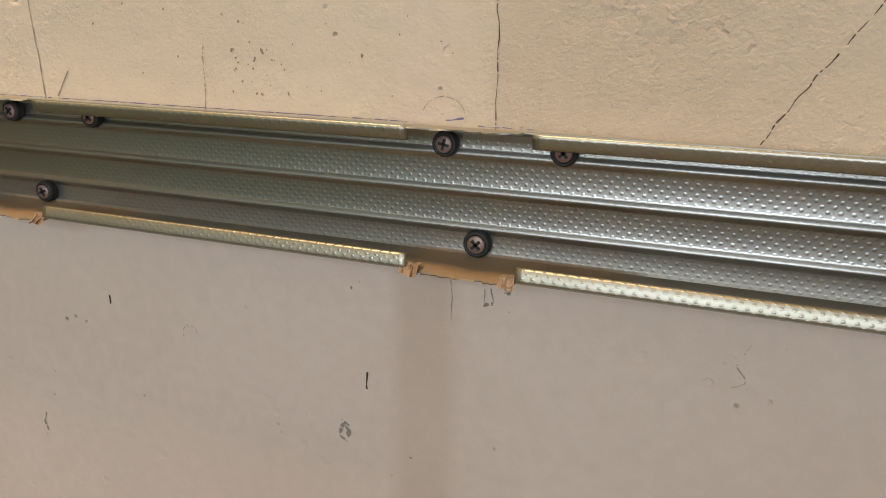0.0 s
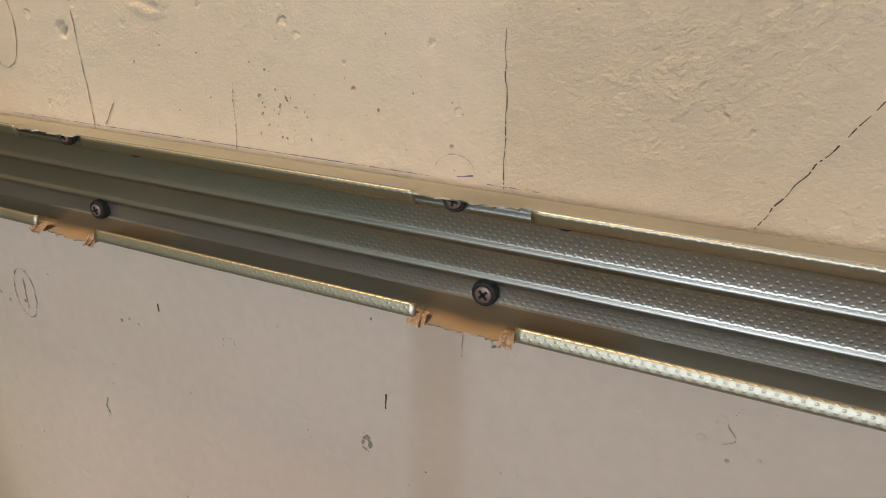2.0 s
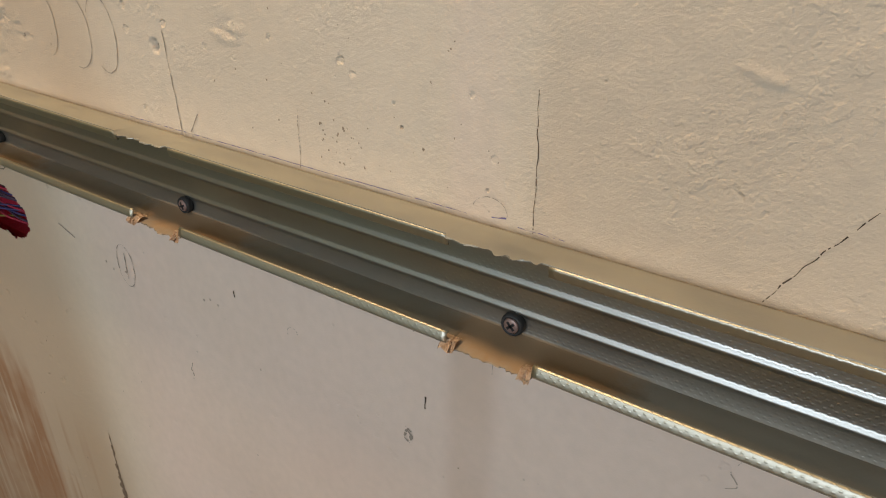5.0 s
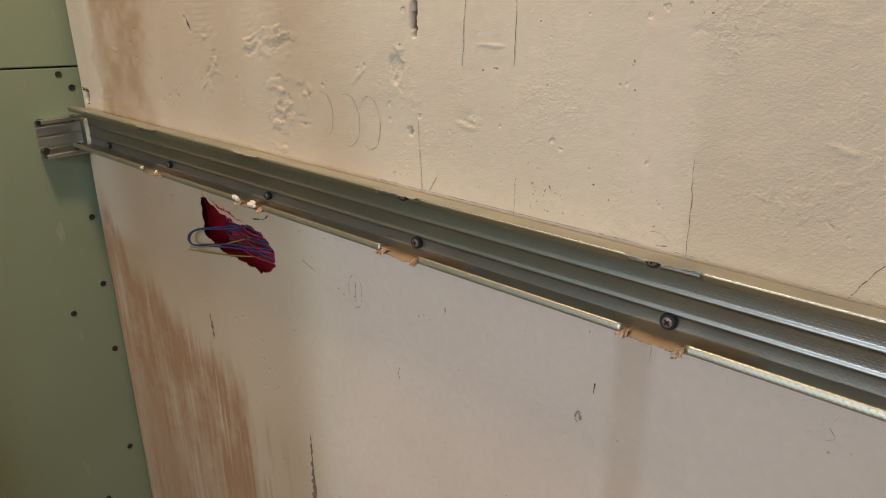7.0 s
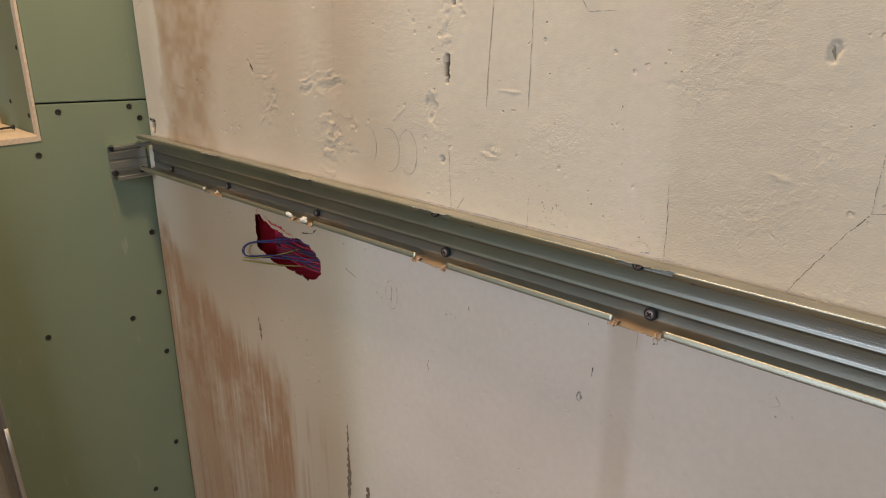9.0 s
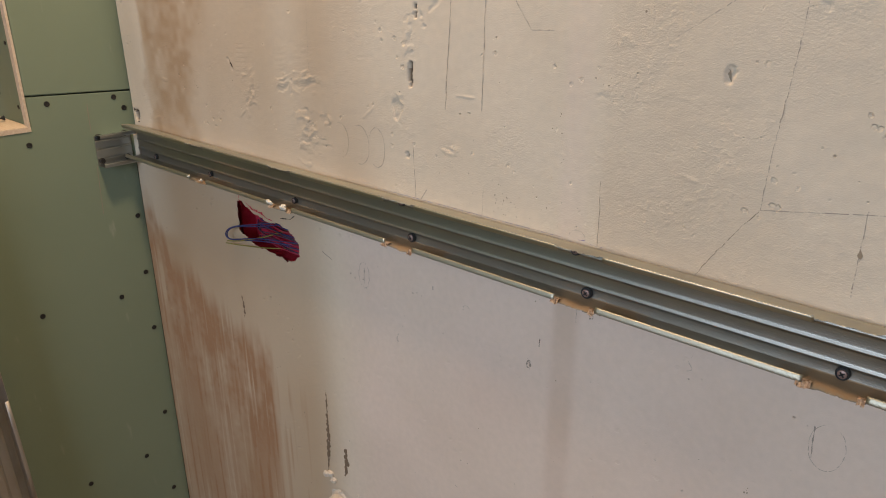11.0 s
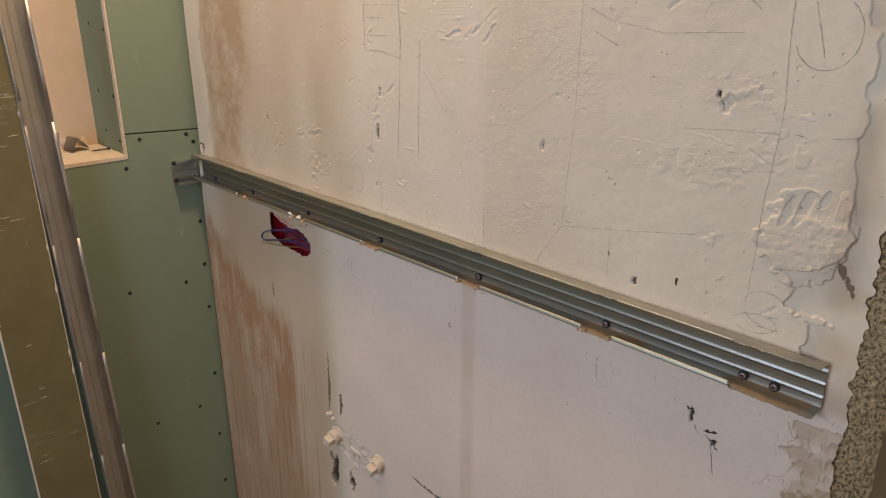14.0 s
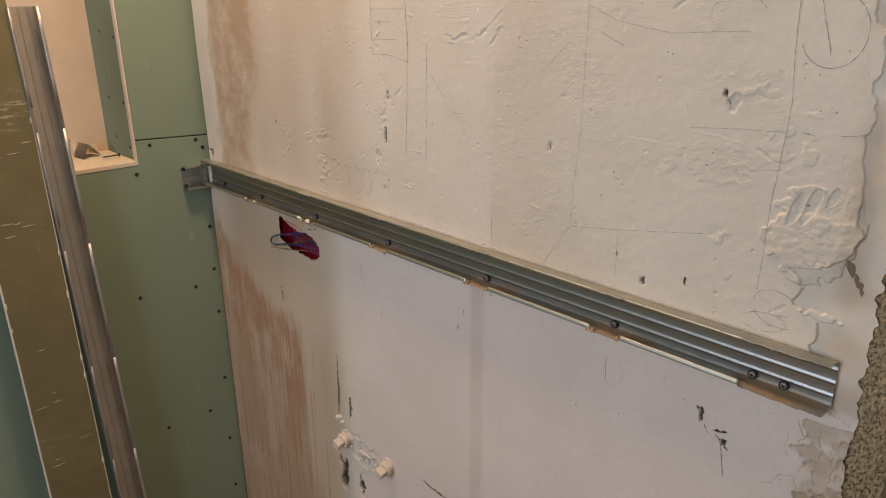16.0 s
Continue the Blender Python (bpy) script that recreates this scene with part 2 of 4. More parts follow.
def lathe(bm, profile, axis_m, seg=24):
    """Turn (radius, height) pairs round the local z axis of axis_m."""
    rings = []
    for r, h in profile:
        rings.append([bm.verts.new(axis_m @ Vector((r * math.cos(2 * math.pi * k / seg), r * math.sin(2 * math.pi * k / seg), h))) for k in range(seg)])
    for a, b in zip(rings, rings[1:]):
        for k in range(seg):
            bm.faces.new((a[k], a[(k + 1) % seg], b[(k + 1) % seg], b[k]))
    bm.faces.new(rings[0]), bm.faces.new(rings[-1])
    return bm


def smooth_noise(x, z, size, seed):
    """Value noise over metres, about -1 to 1."""
    rng = np.random.RandomState(seed)
    grid = rng.uniform(-1, 1, (64, 64))
    u, v = x / size, z / size
    i, j = np.floor(u).astype(int), np.floor(v).astype(int)
    fu, fv = u - i, v - j
    fu, fv = fu * fu * (3 - 2 * fu), fv * fv * (3 - 2 * fv)
    g = lambda a, b: grid[a % 64, b % 64]
    return (g(i, j) * (1 - fu) + g(i + 1, j) * fu) * (1 - fv) + (g(i, j + 1) * (1 - fu) + g(i + 1, j + 1) * fu) * fv


def step(v, a, b):
    t = np.clip((v - a) / (b - a), 0, 1)
    return t * t * (3 - 2 * t)

# ---- plastered wall ----
X0, X1, Z1 = -0.96, 0.529, 1.72          # stretch of the wall that is modelled in relief
GREEN_X = -0.93                           # face of the green boards
NOTCHES = (-0.67, -0.46, -0.237, 0.0, 0.229, 0.43)

# dents: x, z, half width, half height, depth (mm)
DENTS = [(-0.238, 1.19, 3.5, 14, 5), (-0.230, 1.255, 3, 9, 4), (-0.262, 1.15, 9, 14, 1.5), (0.108, 1.217, 4.5, 7, 2.9), (0.262, 1.07, 4, 5, 4),
         (0.356, 0.922, 4, 12, 5), (0.388, 0.895, 6, 5, 4), (0.351, 1.297, 8, 10, 2.6), (0.341, 1.307, 3, 5, 5), (-0.180, 1.112, 7, 3, 1.0), (-0.245, 1.098, 3, 4, 3),
         (-0.424, 0.425, 15, 48, 14), (-0.360, 0.425, 11, 30, 12),
         (-0.086, 0.530, 15, 13, 9), (-0.894, 1.063, 9, 12, 8)]
# rough scraped patches: x, z, half width, half height, strength
SCRAPES = [(-0.545, 1.140, 22, 45, 0.9), (-0.44, 1.163, 48, 18, 0.9), (-0.42, 1.088, 34, 22, 0.9), (-0.24, 1.215, 12, 45, 0.7), (-0.18, 1.113, 14, 7, 1.1), (-0.43, 1.12, 30, 22, 0.5), (-0.60, 1.29, 18, 25, 0.3), (0.33, 1.225, 60, 28, 0.8), (0.36, 1.315, 50, 18, 0.9), (0.42, 1.25, 35, 40, 0.7),
           (0.353, 1.15, 14, 10, 1.0), (0.008, 1.24, 20, 12, 0.45), (-0.262, 1.152, 14, 18, 0.9), (0.12, 1.31, 18, 16, 0.35), (-0.39, 1.12, 14, 8, 1.2), (0.25, 1.21, 25, 14, 0.3)]
# trowel strokes: from x, z to x, z, width and depth in mm (below zero: a raised ridge)
STROKES = [(-0.486, 1.148, -0.396, 1.165, 5, 1.4), (-0.486, 1.154, -0.400, 1.172, 4, -1.2), (-0.482, 1.159, -0.446, 1.173, 3, -1.0), (-0.446, 1.173, -0.405, 1.179, 3, -0.8),
           (-0.534, 1.160, -0.541, 1.141, 4, 1.6), (-0.541, 1.140, -0.563, 1.116, 5, 1.3), (-0.560, 1.120, -0.573, 1.101, 4, -1.2), (-0.526, 1.150, -0.552, 1.120, 4, -1.0),
           (-0.424, 1.128, -0.418, 1.116, 6, 2.0), (-0.432, 1.118, -0.410, 1.112, 3, -1.2), (-0.450, 1.072, -0.408, 1.104, 4, -1.3), (-0.445, 1.083, -0.392, 1.094, 3, 0.9), (-0.432, 1.080, -0.380, 1.087, 3, 0.7),
           (-0.455, 1.060, -0.425, 1.057, 5, -1.5), (-0.452, 1.108, -0.450, 1.066, 2, 0.6),
           (-0.098, 1.357, -0.074, 1.348, 4, 2.0), (-0.074, 1.348, -0.050, 1.355, 5, 2.4), (-0.050, 1.355, -0.034, 1.349, 4, 2.2), (-0.034, 1.349, -0.012, 1.362, 5, 2.2), (-0.012, 1.362, 0.022, 1.388, 3, 1.0),
           (-0.090, 1.346, -0.040, 1.342, 4, -1.2), (0.0, 1.343, 0.017, 1.364, 4, 1.4), (0.006, 1.360, 0.020, 1.372, 3, -1.2), (-0.046, 1.315, -0.020, 1.316, 4, -1.5), (-0.060, 1.371, -0.045, 1.374, 5, -1.0),
           (-0.140, 1.353, -0.118, 1.351, 3, -0.8), (0.20, 1.245, 0.30, 1.243, 3, -0.7), (0.31, 1.262, 0.36, 1.258, 3, -0.9), (0.40, 1.296, 0.44, 1.292, 4, -1.0), (0.385, 1.275, 0.395, 1.268, 6, -1.0),
           (-0.66, 1.295, -0.650, 1.282, 5, 1.3), (-0.64, 1.300, -0.632, 1.288, 4, 1.3), (-0.594, 1.180, -0.585, 1.166, 4, 2.0), (-0.33, 1.20, -0.29, 1.205, 3, 0.6), (0.05, 1.20, 0.10, 1.195, 5, -0.4), (-0.02, 1.19, 0.04, 1.185, 5, 0.4),
           (-0.246, 1.285, -0.238, 1.270, 5, 1.6), (-0.238, 1.270, -0.223, 1.250, 4, 2.2), (-0.222, 1.252, -0.218, 1.240, 4, 3.0), (-0.26, 1.14, -0.255, 1.125, 5, 1.2), (-0.52, 1.315, -0.51, 1.30, 6, -0.8)]
STROKES += [(-0.577 + 0.001 * k, 1.157 + 0.0062 * k, -0.542 + 0.001 * k, 1.160 + 0.0062 * k, 1.8, 1.0) for k in range(8)]
STROKES += [(-0.57, 1.272 + 0.006 * k, -0.535, 1.275 + 0.006 * k, 1.8, 0.4) for k in range(6)]
STROKES += [(-0.108 + 0.003 * k, 1.377 + 0.0042 * k, -0.020 + 0.003 * k, 1.378 + 0.0045 * k, 2.2, 0.9) for k in range(5)]
STROKES += [(-0.49 + 0.002 * k, 1.176 + 0.0075 * k, -0.41, 1.186 + 0.0075 * k, 3, 0.15) for k in range(4)]


# where the skim coat ends at the broken side of the wall: z, x
SKIM_EDGE = [(1.053, 0.466), (1.064, 0.470), (1.080, 0.470), (1.089, 0.455), (1.096, 0.441), (1.114, 0.448), (1.127, 0.443), (1.132, 0.430), (1.139, 0.462), (1.156, 0.488), (1.183, 0.499), (1.194, 0.491), (1.244, 0.488),
             (1.278, 0.480), (1.293, 0.488), (1.328, 0.481), (1.337, 0.488), (1.373, 0.483), (1.381, 0.472), (1.404, 0.469)]


def old_plaster(x, z):
    """The thick rough patch of old plaster left standing by the broken side: above zero inside it."""
    return 1 - ((x - 0.452 - 0.18 * (z - 1.175)) / 0.047) ** 2 - ((z - 1.176) / 0.053) ** 2 + 0.30 * smooth_noise(x + 2, z + 7, 0.022, 16) + 0.28 * smooth_noise(x + 2, z + 7, 0.008, 17)


def coarse(x, z):
    """How coarse the plaster's grain is, 0 to 1 and over."""
    g = 0.25 + 0.42 * step(x, -0.01, 0.01) * (1 - step(x, 0.14, 0.26)) * step(z, 1.03, 1.05)
    g += 0.38 * step(x, -0.36, -0.28) * step(-x, 0.035, 0.055) * step(z, 1.03, 1.05) * (1 - step(z, 1.13, 1.20)) * np.clip(0.5 + 1.3 * smooth_noise(x + 4, z + 4, 0.03, 74), 0, 1.5)
    g += 0.9 * step(old_plaster(x, z), 0.0, 0.1)
    for px, pz, rx, rz, k in SCRAPES:
        g += 0.7 * k * np.clip(1.2 - ((x - px) / rx * 1e3) ** 2 - ((z - pz) / rz * 1e3) ** 2 + 0.8 * smooth_noise(x + 5, z + 5, 0.012, 66), 0, 1)
    return np.clip(g, 0.0, 1.7)


def make_chips():
    """Small gouges and trowel ridges: x, z, length, width, angle, depth."""
    r = random.Random(77)
    out = []
    for _ in range(45):
        up = r.random() < 0.97
        out.append((r.uniform(-0.9, 0.47), r.uniform(1.06, 1.45) if up else r.uniform(0.5, 0.97), r.uniform(0.004, 0.016) if up else r.uniform(0.003, 0.008), r.uniform(0.0015, 0.004), r.uniform(-0.8, 0.8) + r.choice([0, 0, 1.5]), r.uniform(-0.0006, 0.0010) * (1 if up else 0.6)))
    return out


CHIPS = make_chips()


def brk_line(x, z):
    """Past zero the plaster under the profile's end has broken away."""
    return x - 0.476 + 0.016 * smooth_noise(x * 0.3 + 2, z + 3, 0.03, 24) + 0.009 * smooth_noise(x + 2, z + 3, 0.011, 25) - 0.1 * step(z, 0.966, 0.976)


def plate_tone(x, z):
    return smooth_noise(x + 6, z + 6, 0.013, 26) + 0.5 * smooth_noise(x + 6, z + 6, 0.006, 27)


def wall_height(x, z):
    """How far the plaster stands out from the wall's plane, in metres."""
    x, z = np.atleast_1d(np.asarray(x, float)), np.atleast_1d(np.asarray(z, float))
    h = 0.0010 * smooth_noise(x + 9, z + 9, 0.21, 1) + 0.00022 * smooth_noise(x + 9, z + 9, 0.06, 2)
    upper = step(z, 1.04, 1.06)
    h += upper * (0.00008 + 0.00014 * step(x, -0.05, 0.05)) * smooth_noise(x + 3, z + 3, 0.012, 3) + 0.00008 * smooth_noise(x + 3, z + 5, 0.007, 4)
    for px, pz, rx, rz, k in SCRAPES:
        d = np.clip(1.2 - ((x - px) / rx * 1e3) ** 2 - ((z - pz) / rz * 1e3) ** 2, 0, 1)
        rip = np.tanh(10 * (smooth_noise(x + 0.3 * z + 5, z * 1.3 - 0.4 * x + 5, 0.011, 5) + 0.6 * smooth_noise(x + 2, z + 2, 0.005, 12) - 0.25))
        h += d * k * 0.0006 * rip * (0.7 + 0.5 * smooth_noise(x + 8, z + 3, 0.03, 13))
    for px, pz, ln, wd, an, dp in CHIPS:
        near = (np.abs(x - px) < ln * 1.8) & (np.abs(z - pz) < ln * 1.8)
        if near.any():
            ex, ez = x[near] - px, z[near] - pz
            u, v = (ex * math.cos(an) + ez * math.sin(an)) / ln, (-ex * math.sin(an) + ez * math.cos(an)) / wd
            d2 = 1 - u * u - v * v + 0.6 * smooth_noise(ex + 5, ez + 5, 0.004, 15)
            h[near] -= dp * step(d2, 0.0, 0.6)
    for ax, az, bx, bz, wd, dp in STROKES:
        wd, ln = wd * 1e-3, math.hypot(bx - ax, bz - az)
        near = (x > min(ax, bx) - 3 * wd) & (x < max(ax, bx) + 3 * wd) & (z > min(az, bz) - 3 * wd) & (z < max(az, bz) + 3 * wd)
        if near.any():
            ex, ez = x[near] - ax, z[near] - az
            u = (ex * (bx - ax) + ez * (bz - az)) / ln
            v = (-ex * (bz - az) + ez * (bx - ax)) / ln + 0.45 * wd * smooth_noise(ex + ax + 5, ez + 5, 0.009, 61) + 0.45 * wd * smooth_noise(ex + ax + 5, ez + 5, 0.0035, 63)
            past = np.clip(np.maximum(-u, u - ln), 0, 1)
            d2 = 1 - ((v + 0.2 * wd) / (0.55 * wd)) ** 2 - (past / (0.6 * wd)) ** 2
            bank = np.exp(-((v - 0.75 * wd) / (0.4 * wd)) ** 2 - (past / wd) ** 2)
            h[near] -= dp * 0.38e-3 * (step(d2, 0.0, 0.35) - 0.4 * bank) * np.clip(0.6 + 1.0 * smooth_noise(ex + ax + 2, ez + 2, 0.008, 62) + 0.4 * smooth_noise(ex + ax + 2, ez + 2, 0.003, 64), 0, 1.4)
    # a thick lump of old plaster left standing near the broken edge
    old = old_plaster(x, z)
    low_half = step(1.196 - z + 0.006 * smooth_noise(x + 3, z + 3, 0.012, 67), 0.0, 0.004)
    fret = smooth_noise(x - 0.7 * z + 4, z + 0.7 * x + 3, 0.008, 20) + 0.7 * smooth_noise(x + 0.6 * z + 4, z - 0.6 * x + 3, 0.0045, 19)
    h += step(old, 0.0, 0.05) * (0.0007 + 0.0016 * low_half + 0.00045 * fret + 0.0005 * (1 - low_half) * np.tanh(6 * smooth_noise(1.8 * x + 4, 0.8 * z + 1, 0.016, 18)))
    for px, pz, rx, rz in ((0.446, 1.203, 0.006, 0.021), (0.430, 1.196, 0.005, 0.016), (0.464, 1.214, 0.004, 0.010)):
        pit = 1 - ((x - px - 0.25 * (z - pz)) / rx) ** 2 - ((z - pz) / rz) ** 2 + 0.5 * smooth_noise(x + 2, z + 7, 0.007, 17)
        h -= 0.0024 * step(pit, 0.0, 0.15)
    # the skim coat has flaked away along the broken edge of the wall
    zs, xs = zip(*SKIM_EDGE)
    edge = np.interp(z, zs, xs) + 0.0022 * smooth_noise(x * 0 + 2, z + 2, 0.016, 8) + 0.0022 * smooth_noise(x + 2, z + 2, 0.007, 47)
    edge = edge + 0.06 * step(z, 1.0, 0.97)
    h -= (0.0042 - 0.0016 * step(z, 1.2, 1.24)) * step(x, edge - 0.0005, edge + 0.0005) * (1 + 0.15 * smooth_noise(x + 4, z + 4, 0.05, 9))
    crumb = 1 - ((x - 0.470) / 0.022) ** 2 - ((z - 1.087 + 0.08 * (x - 0.47)) / 0.0042) ** 2 + 0.7 * smooth_noise(x + 3, z + 7, 0.005, 23)
    h += 0.0030 * step(crumb, 0.0, 0.4)
    # cracked, hollow plaster under the end of the profile
    brk = brk_line(x, z)
    plate = plate_tone(x, z)
    h -= step(brk, 0.0, 0.0012) * (0.0018 + 0.0016 * np.tanh(9 * plate))
    h -= 0.007 * step(-x, 0.921, 0.925) + 0.014 * step(z, 1.025, 1.035) * step(-x, 0.905, 0.926)
    # hollow round the two capped pipe ends
    hol = 1 - ((x + 0.345) / 0.085) ** 2 - ((z - 0.507 + 0.15 * (x + 0.345)) / 0.035) ** 2 + 0.35 * smooth_noise(x + 6, z + 6, 0.02, 10)
    h -= 0.0022 * step(hol, 0.0, 0.3) * (1 + 0.5 * smooth_noise(x + 2, z + 9, 0.012, 14))
    for px, pz, rx, rz, k in DENTS:
        w = 0.9 * smooth_noise(x * 1.0 + px * 7 + 8, z + 8, max(0.005, rx * 8e-4), 11) - 0.1
        d = 1 - ((x - px) / rx * 1e3) ** 2 - ((z - pz) / rz * 1e3) ** 2 + w
        h -= k * 1e-3 * step(d, 0.0, 0.5)
    return h


HOLE = [(-0.609, 0.968), (-0.612, 0.921), (-0.571, 0.905), (-0.526, 0.904), (-0.488, 0.900), (-0.463, 0.914), (-0.464, 0.935), (-0.487, 0.951), (-0.511, 0.955), (-0.532, 0.950), (-0.549, 0.955), (-0.572, 0.957), (-0.596, 0.970)]


def hole_inside(x, z):
    """The broken opening with the red lining, under the profile."""
    x = x + 0.0022 * smooth_noise(x + 3, z + 3, 0.006, 21)
    z = z + 0.0022 * smooth_noise(x + 5, z + 3, 0.006, 22)
    inside = np.zeros(x.shape, bool)
    for (ax, az), (bx, bz) in zip(HOLE, HOLE[1:] + HOLE[:1]):
        cross = (az > z) != (bz > z)
        inside ^= cross & (x < ax + (z - az) / (bz - az + 1e-12) * (bx - ax))
    return inside


def relief_wall():
    rows = np.concatenate([np.arange(0, 0.40, 0.005), np.arange(0.40, 1.04, 0.0018), np.arange(1.04, 1.30, 0.0010), np.arange(1.30, 1.42, 0.0015), np.arange(1.42, Z1, 0.005), [Z1]])
    cols = np.concatenate([np.arange(X0, 0.30, 0.0017), np.arange(0.30, X1, 0.0009), [X1]])
    nx, nz = len(cols) - 1, len(rows) - 1
    gx, gz = np.meshgrid(cols, rows)
    ragged_end = 0.520 + 0.0028 * smooth_noise(gz + 2, gz * 0, 0.013, 43) + 0.004 * smooth_noise(gz + 2, gz * 0 + 3, 0.05, 44) + 0.002 * smooth_noise(gz + 2, gz * 0 + 3, 0.005, 46)
    gx = np.where(gx > 0.46, 0.46 + (gx - 0.46) * (ragged_end - 0.46) / (X1 - 0.46), gx)
    h = wall_height(gx, gz)
    pts = np.stack([gx, -h, gz], -1).reshape(-1, 3)
    a = (np.arange(nz)[:, None] * (nx + 1) + np.arange(nx)[None, :])
    cx, cz = (gx[:-1, :-1] + gx[1:, 1:]) / 2, (gz[:-1, :-1] + gz[1:, 1:]) / 2
    a = a[~hole_inside(cx, cz)].ravel()
    quads = np.stack([a, a + 1, a + nx + 2, a + nx + 1], -1)
    me = bpy.data.meshes.new("wall_north")
    me.vertices.add(len(pts)), me.loops.add(4 * len(quads)), me.polygons.add(len(quads))
    me.vertices.foreach_set("co", pts.ravel())
    me.loops.foreach_set("vertex_index", quads.ravel().astype(np.int32))
    me.polygons.foreach_set("loop_start", (np.arange(len(quads)) * 4).astype(np.int32))
    me.update(calc_edges=True)
    me.shade_smooth()
    x, z = gx, gz
    # brown damp streaks running down at the corner
    top = np.interp(x, [-0.93, -0.90, -0.86, -0.83, -0.78, -0.72, -0.66, -0.60, -0.56, -0.53], [0.95, 0.925, 0.868, 0.825, 0.812, 0.795, 0.770, 0.765, 0.762, 0.72])
    top = top + 0.020 * smooth_noise(x + 2, z * 0 + 2, 0.02, 31) + 0.016 * smooth_noise(x + 2, z * 0 + 2, 0.009, 32)
    body = 0.80 + 0.20 * smooth_noise(x + 5, z * 0.10 + 5, 0.016, 34) + 0.30 * smooth_noise(x + 5, z * 0.5 + 5, 0.045, 29) + 0.18 * smooth_noise(x + 5, z * 0.7 + 5, 0.018, 57) + 0.20 * smooth_noise(x + 5, z * 0.05 + 5, 0.005, 33) + 0.14 * smooth_noise(x + 5, z * 0.9 + 5, 0.009, 68)
    drips = step(smooth_noise(x + 8, z * 0.035 + 5, 0.0055, 28), 0.42, 0.75) * (0.5 + 0.5 * smooth_noise(x + 3, z + 3, 0.06, 55))
    body = body - 0.9 * np.clip(drips, 0, 1)
    damp = step(top - z, -0.010, 0.055) * step(-x, 0.545, 0.575) * np.clip(body * 1.05, 0.05, 1)
    damp *= 1 - 0.45 * step(top - z, 0.16, 0.32)
    run = np.clip(smooth_noise(x + 1.7, z * 0.05 + 2, 0.006, 39) - 0.25, 0, 1) * 1.0
    damp += run * step(0.72 - z, 0.0, 0.1) * step(-x, 0.45, 0.50)
    # tan tone over the wall's left part, below and above the profile
    tan = (0.80 + 0.05 * step(0.75 - z, 0, 0.1)) * step(1.0 - z, 0.0, 0.01) * step(-x, 0.375, 0.465) * (0.85 + 0.3 * smooth_noise(x + 1, z * 0.4 + 1, 0.09, 35)) * (1 - 0.45 * step(-x, 0.74, 0.88) * step(z, 0.84, 0.88))
    up = step(z, 1.0, 1.02)
    tan += up * 0.44 * step(-x, 0.26, 0.36) * (0.8 + 0.4 * smooth_noise(x + 7, z * 0.3, 0.06, 36))
    tan += up * 0.52 * step(-x, 0.665 - 0.05 * step(z, 1.10, 1.30), 0.73 - 0.05 * step(z, 1.10, 1.30)) * (1 - step(-x, 0.815, 0.845)) * (0.85 + 0.35 * smooth_noise(x + 7, z * 0.6, 0.03, 56) + 0.25 * smooth_noise(x + 7, z, 0.011, 75))
    seam = 0.848 + 0.010 * smooth_noise(x * 0 + 3, z + 3, 0.04, 71) + 0.005 * smooth_noise(x * 0 + 3, z + 3, 0.009, 72)
    tan -= up * 0.30 * step(-x, seam - 0.012, seam)
    tan += up * 0.38 * np.exp(-((-x - seam + 0.010) / 0.008) ** 2) * np.clip(0.4 + 1.2 * smooth_noise(x + 3, z * 0.35 + 3, 0.02, 73), 0, 1)
    tan = np.clip(tan, 0, 1)
    damp = np.clip(damp + 0.08 * tan, 0, 1)
    cool = step(z, 1.0, 0.985) * step(x, -0.42, -0.30) * (0.85 + 0.15 * smooth_noise(x, z + 3, 0.12, 37))
    band = step(x, -0.046, -0.032) * step(-x, 0.003, 0.018) * (0.85 + 0.3 * smooth_noise(x + 1, z * 0.5, 0.03, 40))
    dirt_and_shade = 0.30 * band * step(z, 1.0, 0.99) + 0.5 * step(x, 0.455, 0.50) * np.clip(0.3 + smooth_noise(x + 2, z + 2, 0.03, 38), 0, 1)
    dirt_and_shade += 0.62 * step(brk_line(x, z), -0.002, 0.002) * step(0.985 - z, 0, 0.02) * np.clip(0.65 + 0.8 * plate_tone(x, z), 0, 1)
    # slightly tanner plaster past the crack, deepened for a soft shadow falling there
    dirt_and_shade += (0.07 + 0.09 * (1 - step(z, 1.09, 1.17))) * step(x, -0.002, 0.010) * step(z, 0.99, 1.0) * step(-x, -0.3, -0.08)
    dirt_and_shade = dirt_and_shade + 1.1 * tan
    # last channel grows with depth: darkens dents and the corner gap
    wear_and_shade = np.stack([damp, np.clip(cool + 0.35 * band, 0, 1), np.clip(dirt_and_shade, 0, 1), np.clip(step(-h, 0.0029, 0.0042), 0, 1) * (x < 0.425)], -1)
    col = me.color_attributes.new("wear_and_shade", "FLOAT_COLOR", "POINT")
    col.data.foreach_set("color", wear_and_shade.astype(np.float32).ravel())
    grit = me.attributes.new("coarse", "FLOAT", "POINT")
    grit.data.foreach_set("value", coarse(x, z).astype(np.float32).ravel())
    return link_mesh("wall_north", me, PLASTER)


wall_north = tagged(relief_wall(), "rough cream plaster wall with brown damp streaks, scratches and holes", "wall", kind="structure")


def structure(name, label, category, dims, material):
    return tagged(box_part(name, dims, material), label, category, kind="structure")


